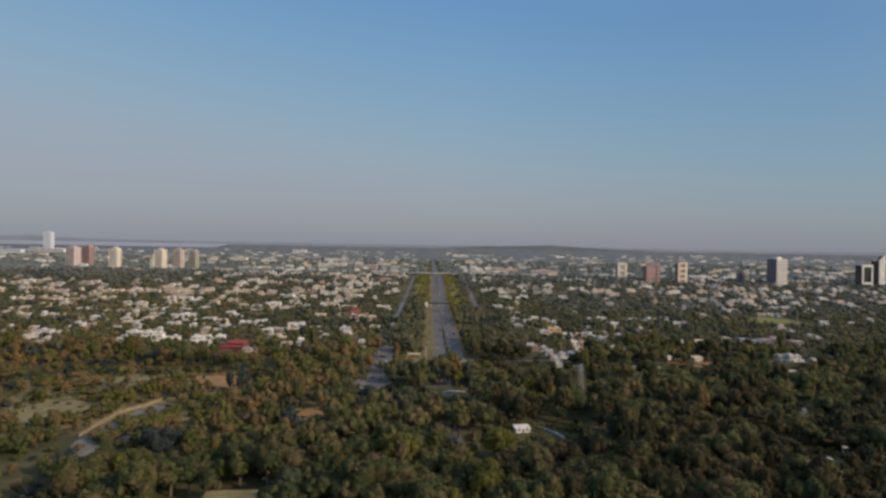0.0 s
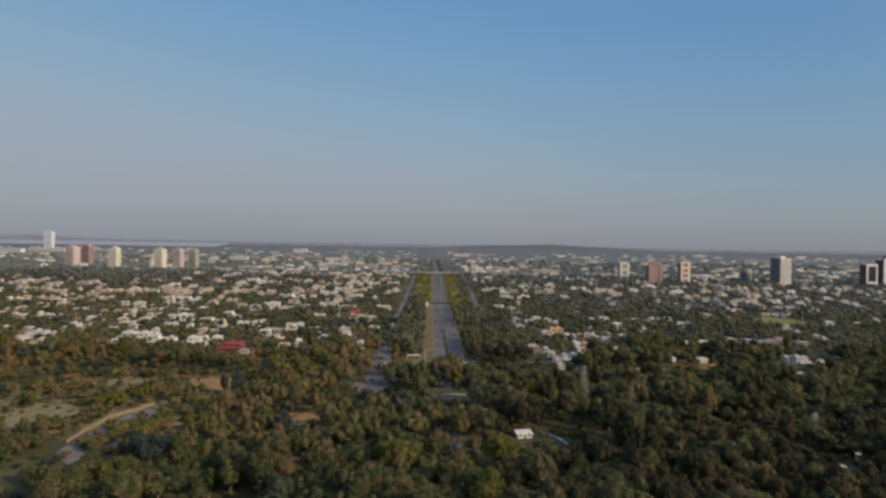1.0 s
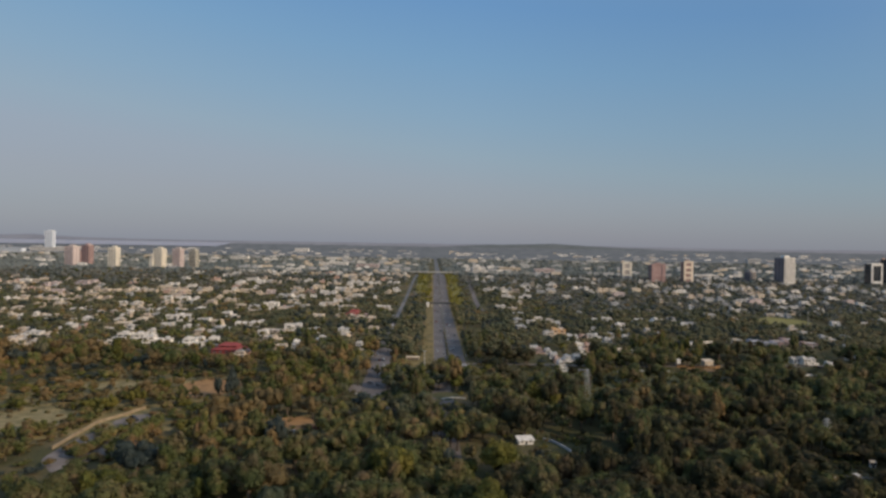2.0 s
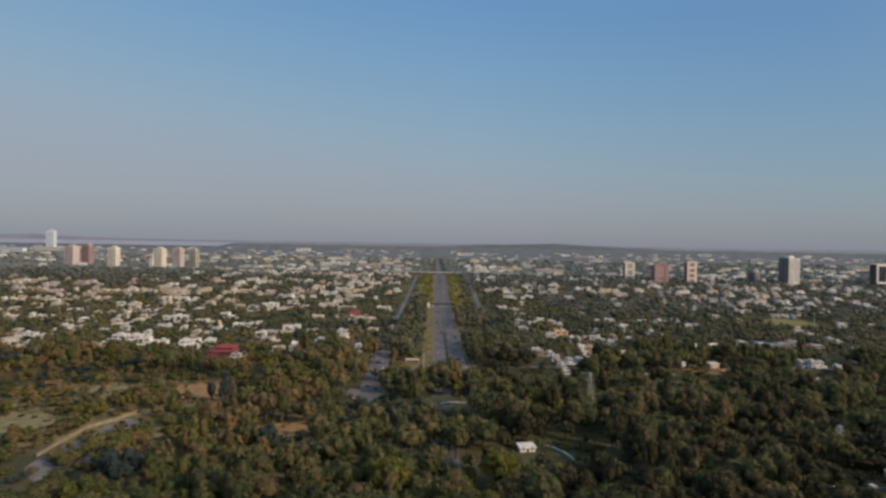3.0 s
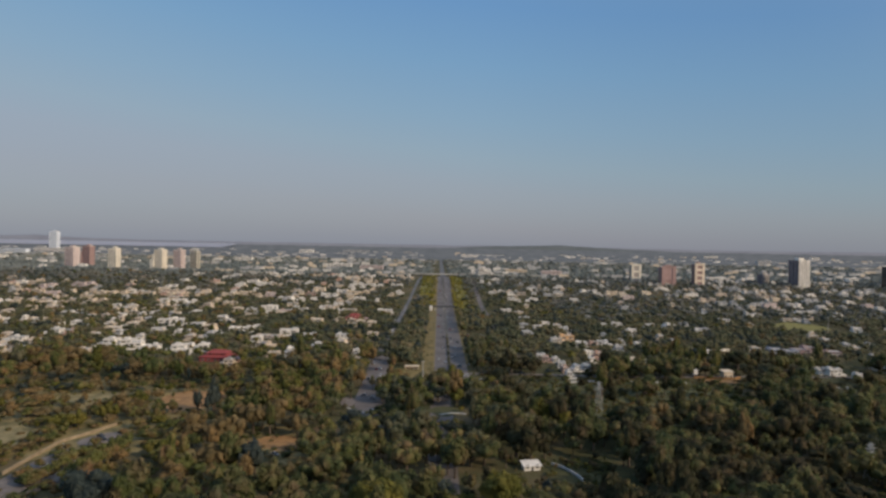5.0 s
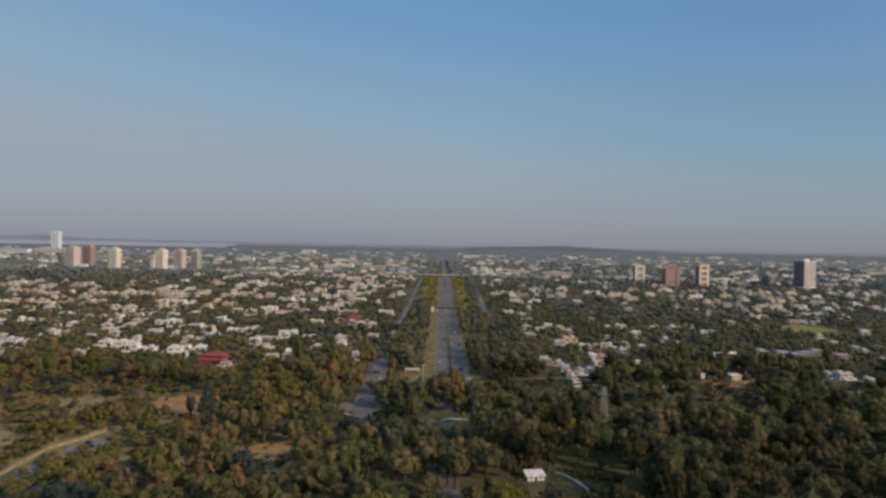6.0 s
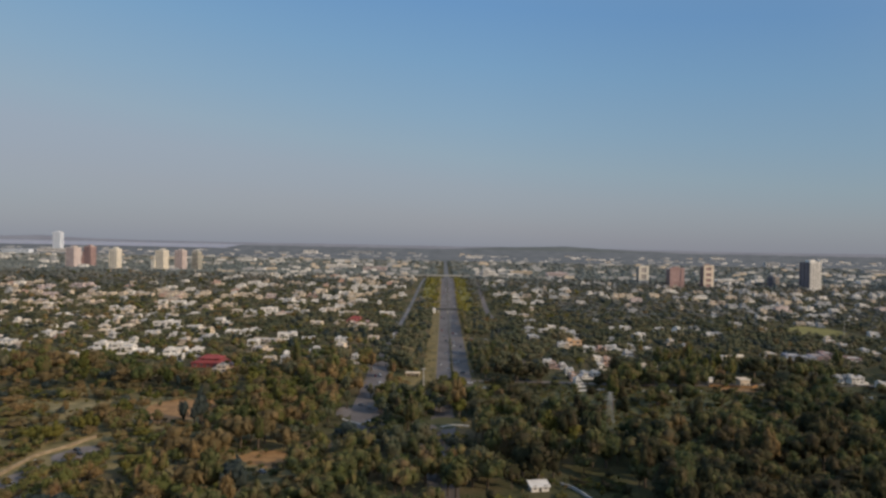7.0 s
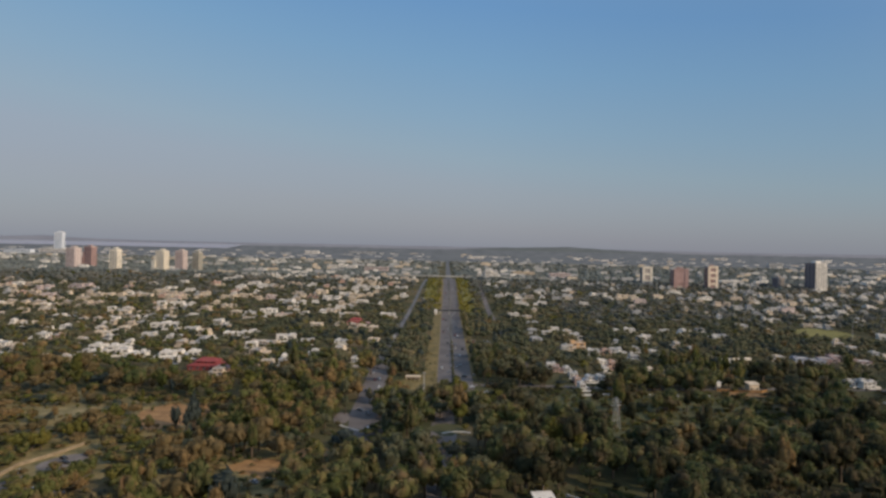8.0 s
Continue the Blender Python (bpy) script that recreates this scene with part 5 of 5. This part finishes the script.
for x0, y0, x1, y1, n in SHRUBS:
    for k in range(n):
        px, py = random.uniform(x0, x1), random.uniform(y0, y1)
        if -188 < px < -146 and py < 400 and cleared(px, py, 0.5) or occupied(px, py, 2) or cleared(px, py) and random.random() < (0.74 if px < 30 else 0.35) or 40 < px < 53 and 338 < py < 358 or -188 < px < -164 and py < 425 and random.random() < 0.7:
            continue
        wood_places.append((px, py, 0, random.uniform(0.9, 2.6), random.uniform(0.9, 2.6)))
        wood_kind.append(random.choice((0, 0, 1, 2, 2, 3) if px < 0 else (0, 0, 0, 1, 3)))
LEAVES = [LEAF, LEAF_BRIGHT, LEAF_BROWN, LEAF_DARK, LEAF_CITY, LEAF_DEEP_SHADE, LEAF_BLUE]
TRUNK = trunk_shape(6, 4)


def tree_proto(shape, kind):
    words = ("olive-green", "bright yellow-green", "dry brownish", "shade-dark green", "greyish green", "deeply shaded green", "dark blue-green")[kind]
    r = root("tree", words + " broad-leaved tree in a dense wood", "tree", "trees of the wood")
    v, f = NEAR_SHAPES[shape]
    c = triangles("crown", v * np.array([1, 1, 1.15]) + np.array([0, 0, 0.55]), f, np.zeros(len(f)), [LEAVES[kind]], True)
    tv, tf = TRUNK
    t = triangles("trunk", tv * np.array([1.5, 1.5, 1.5]), tf, np.zeros(len(tf)), [BARK])
    c.parent = t.parent = r
    return r


TREE = {}
for px, py, r, h, kind in near:
    key = (random.randrange(9), kind)
    m = pose(px, py, 0, 0, 0, random.uniform(0, 360)) @ Matrix.Diagonal((r, r, h / 2.2, 1))
    if key in TREE:
        copy_thing(TREE[key][0], m)
    else:
        TREE[key] = (tree_proto(*key), m)
for ob, m in TREE.values():
    ob.matrix_basis = m

wood("woodland", wood_places, WOOD_SHAPES, LEAVES + [BARK], wood_kind, "dense mixed olive-green and brownish woodland", seed=3)

# ---------- town: rows of houses along streets, trees between ----------
def town_density(x, y):
    if -64 < x < 96:
        return 0.0
    if y > 1690:
        if y > 4200 and x < -1400:
            return 0.0
        if y < 2350:
            return 0.05 if x < -560 else 0.17 if x < 0 else 0.08
        return 0.12 if x < -1000 else 0.105
    if x > -230 and x < 0 and y < 900:
        return 0.03
    if x < 0:
        if y > 1345 and x < -470:
            return 0.06
        return 0.17 if y < 1225 else 0.28
    if y < 760:
        return 0.06
    if y < 1185:
        return 0.04 if (x < 330 and y < 930) else 0.02 if x < 480 else 0.05
    return 0.15 if x < 480 else 0.27


y = 640.0
while y < 4230:
    pitch = 30 if y < 1250 else 36 if y < 1700 else 48 if y < 2600 else 62
    x = -0.74 * y - 60
    while x < 0.74 * y + 60:
        w = (random.uniform(7, 12.5) if random.random() < (0.75 if x < 400 else 0.95) else random.uniform(15, 24)) if y < 1690 else random.uniform(12, 34) if y < 2600 else random.uniform(16, 50)
        px, py = x + w / 2, y + random.uniform(-3.5, 3.5) + 5 * noise.noise((x / 150, y / 80, 2))
        patchy = noise.noise((px / 120, py / 120, 6))
        if random.random() < town_density(px, py) * max(0.15, 0.85 + 2.3 * patchy) and py > edge_of_wood(px) + 12 and not cleared(px, py, 8) and not occupied(px, py, w / 2 + 1):
            tone = random.random()
            if px < -420 and 850 < py < 1690:
                tone = 0.35 + 0.65 * tone
            elif py > 1690:
                # greyer tones of far houses stand in for haze
                tone = random.choice((0.1, 0.1, 0.5, 0.85, 0.85, 0.85))
            elif px > 0:
                tone = tone * 0.9 if random.random() < 0.7 else 0.85
            colour = "w" if tone < 0.36 else "c" if tone < 0.62 else "t" if tone < 0.78 else "g" if tone < 0.9 else "p"
            hh = random.uniform(3.8, 6.0) if py < 1690 else random.uniform(7.0, 10.5)
            ROWS_FAR.append((px, py, w * 0.92, random.uniform(9, 12), hh, colour))
            NEAR[int(px // CELL), int(py // CELL)].append((px, py, w / 2))
        x += w + random.uniform(1, 5)
    y += pitch

SLOTS = list("wctpgobr")


def town_houses():
    """The many houses farther off: storeys, roof edge, stair tower, windows."""
    V, F, M, n = [], [], [], 0
    cube_f = np.array([[3, 2, 1], [3, 1, 0], [4, 5, 6], [4, 6, 7], [0, 1, 5], [0, 5, 4], [1, 2, 6], [1, 6, 5], [2, 3, 7], [2, 7, 6], [3, 0, 4], [3, 4, 7]])

    def add(x0, y0, z0, x1, y1, z1, mat):
        nonlocal n
        V.append(np.array([(x0, y0, z0), (x1, y0, z0), (x1, y1, z0), (x0, y1, z0), (x0, y0, z1), (x1, y0, z1), (x1, y1, z1), (x0, y1, z1)]))
        F.append(cube_f + n)
        M.append(np.full(12, mat))
        n += 8
    for x, y, w, d, h, colour in ROWS_FAR:
        z = ground_z(x, y)
        c = SLOTS.index(colour)
        a = random.choice((0, 0, 2.5))
        s = random.choice((0, 0.3)) * w
        add(x - w / 2, y - d / 2, z - 3, x + w / 2, y + d / 2, z + h * 0.52, c)
        add(x - w / 2 + s, y - d / 2 + a + 0.01, z + h * 0.52, x + w / 2 - 0.01, y + d / 2 - 0.01, z + h, c)
        add(x - w / 2 + s - 0.3, y - d / 2 + a - 0.3, z + h, x + w / 2 + 0.3, y + d / 2 + 0.3, z + h + 0.35, 8)
        add(x - w * 0.6, y - d / 2 - 3.4, z - 1, x + w * 0.6, y - d / 2 - 3.1, z + 1.9, c)
        q = x + random.uniform(-0.25, 0.25) * w
        add(q - 1.6, y + d / 2 - 5, z + h + 0.35, q + 1.6, y + d / 2 - 1.5, z + h + 1.7, c)
        if y < 1500:
            for k in range(3):
                u = x - w / 2 + s + (w - s) * (k + 0.5) / 3
                add(u - 0.8, y - d / 2 + a - 0.06, z + h * 0.62, u + 0.8, y - d / 2 + a, z + h * 0.84, 9)
            for k in (-0.25, 0.25):
                add(x + w * k - 1, y - d / 2 - 0.06, z + h * 0.14, x + w * k + 1, y - d / 2, z + h * 0.36, 9)
                add(x + w / 2, y + d * k - 0.8, z + h * 0.62, x + w / 2 + 0.06, y + d * k + 0.8, z + h * 0.84, 9)
    ob = triangles("town_houses", np.concatenate(V), np.concatenate(F), np.concatenate(M), [PLASTER[k] for k in SLOTS] + [CONCRETE, GLASS])
    tagged(ob, "pale flat-roofed houses in rows across the town", "houses", kind="stuff")


town_houses()

# street trees and green belts
y = 585.0
while y < 1690:
    s = 12.0 if y < 900 else 13.5 if y < 1250 else 15
    x = -0.74 * y - 50
    while x < 0.74 * y + 50:
        px, py = x + random.uniform(-0.45, 0.45) * s, y + random.uniform(-0.45, 0.45) * s
        x += s
        if py < edge_of_wood(px) - 4 or cleared(px, py, 1.0) or occupied(px, py, 0.2):
            continue
        avenue = -42 < px < 70
        belt = (px > 300 and 1000 < py < 1200 and px < 520) or (py > 1360 and px < -470) or avenue
        if random.random() > (0.95 if belt else 0.84 if px < 0 else 0.93):
            continue
        if 29 < px < 52 and py > 1050 and random.random() < 0.5 or -34 < px < -10 and py > 1250 and random.random() < 0.5:
            continue
        r = random.uniform(5.0, 9.6) if py < 900 else random.uniform(5.4, 10.2) if py < 1250 else random.uniform(6.0, 11.0)
        h = min(r * random.uniform(1.3, 2.0), 13.5) if py < 1000 else random.uniform(6.0, 11.0)
        if cleared(px, py, 0.6 * r):
            r, h = min(r, 3.4), min(h, 5.0)
        if not belt and occupied(px, py, 0.5 * r + 1):
            r, h = min(r, 4.6), min(h, 6.2)
        if low_zone(px, py):
            r, h = r * 0.6, 2.0
        if before_house(px, py):
            h = min(h, random.uniform(2.4, 4.2) if random.random() < 0.8 else 6.5)
            r = min(r, 4.2)
        elif 28 < px < 46 and py < 1200:
            h = random.uniform(9, 13)
        elif not belt:
            h = min(h, 9.5)
        gz = ground_z(px, py)
        town.append((px, py, gz, r, h))
        tone = noise.noise((px / 50, py / 50, 12)) + random.uniform(-0.5, 0.5)
        shrub = (-34 < px < -10 and py > 1250) or (29 < px < 52 and py > 1050)
        if shrub:
            town[-1] = (px, py, gz, min(r, 5), 3.6)
        # farther trees, sooner in the east, take the haze-coloured leaves
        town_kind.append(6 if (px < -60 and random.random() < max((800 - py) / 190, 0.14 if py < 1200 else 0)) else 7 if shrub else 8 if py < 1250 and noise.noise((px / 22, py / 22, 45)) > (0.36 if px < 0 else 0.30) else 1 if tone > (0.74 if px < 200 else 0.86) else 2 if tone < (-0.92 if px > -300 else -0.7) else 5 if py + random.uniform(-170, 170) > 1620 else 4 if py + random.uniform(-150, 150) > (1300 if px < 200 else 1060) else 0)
    y += s
for k in range(70):
    px, py = random.uniform(-10.5, -1.5), 560 + 720 * random.random() ** 1.3
    if noise.noise((px / 5, py / 26, 3)) > -0.12:
        town.append((px, py, ground_z(px, py) + 0.2, random.uniform(0.7, 1.8), random.uniform(0.7, 2.0)))
        town_kind.append(random.choice((0, 1, 2, 2, 6)))
for k in range(95):
    py = 600 + 10.5 * k + random.uniform(-4, 4)
    if noise.noise((py / 60, 5, 8)) > -0.25 and not 712 < py < 822:
        px = random.uniform(31.0, 35.5)
        town.append((px, py, ground_z(px, py), random.uniform(4.0, 5.6), random.uniform(10, 14.5) if py < 1080 else random.uniform(6, 9)))
        town_kind.append(random.choice((0, 0, 3, 6)) if py < 1080 else 7)
for k in range(300):
    side = k % 5 < 2
    px, py = (random.uniform(38, 60), random.uniform(1080, 1660)) if side else (random.uniform(-33, -3), random.uniform(1150, 1660))
    town.append((px, py, ground_z(px, py), random.uniform(4.0, 6.5), random.uniform(2.6, 6.0)))
    town_kind.append(7 if random.random() < 0.9 else 0)
for k in range(76):
    town.append((13.3 + random.uniform(-0.3, 0.3), 572 + 3 * k, 0.2, random.uniform(1.2, 1.8), random.uniform(1.2, 2.0)))
    town_kind.append(3)
TOWN_LEAVES = [LEAF_CITY, LEAF_BRIGHT, LEAF_BROWN, LEAF_DARK, LEAF_MID_HAZE, LEAF_FAR_HAZE, LEAF, LEAF_YELLOW, LEAF_BLUE, BARK]
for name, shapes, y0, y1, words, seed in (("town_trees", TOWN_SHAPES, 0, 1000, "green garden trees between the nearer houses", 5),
                                          ("street_trees", STREET_SHAPES, 1000, 2000, "haze-tinted green street and garden trees of the town", 6)):
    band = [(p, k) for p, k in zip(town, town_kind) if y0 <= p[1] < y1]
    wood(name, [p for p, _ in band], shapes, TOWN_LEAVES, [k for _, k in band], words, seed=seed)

y = 1692.0
while y < PLAIN_FROM + 20:
    s = 18 if y < 2300 else 26 if y < 3000 else 36
    x = -0.74 * y - 60
    while x < 0.74 * y + 60:
        px, py = x + random.uniform(-0.5, 0.5) * s, y + random.uniform(-0.5, 0.5) * s
        x += s
        if (-14 < px < 32 and py < 3300) or occupied(px, py, 3):
            continue
        if random.random() < 0.12:
            continue
        rr = 0.5 * s * random.uniform(0.9, 1.6)
        far.append((px, py, ground_z(px, py) - 1, rr, random.uniform(7, 11)))
    y += s
# haze thickens with distance through the paler leaf colour
wood("far_woods", far, FAR_SHAPES, [LEAF_FAR_HAZE, LEAF_PALE_HAZE, BARK], [1 if q[1] + random.uniform(-350, 350) > 2700 else 0 for q in far], "haze-tinted grey-green woods and gardens reaching the hills", trunks=False, seed=7)


def lake():
    bm = bmesh.new()
    xs = list(range(-3600, -1350, 120))
    rows = [[bm.verts.new((x, yy, ground_z(x, yy) + 11)) for x in xs] for yy in (4330, 4400, 4515, 4640, 4790)]
    for a, b in zip(rows, rows[1:]):
        for i in range(len(xs) - 1):
            bm.faces.new((a[i], a[i + 1], b[i + 1], b[i])).smooth = True
    tagged(new("water", mesh_of("water", bm, WATER)), "pale grey lake below distant hills", "water", kind="structure")


lake()
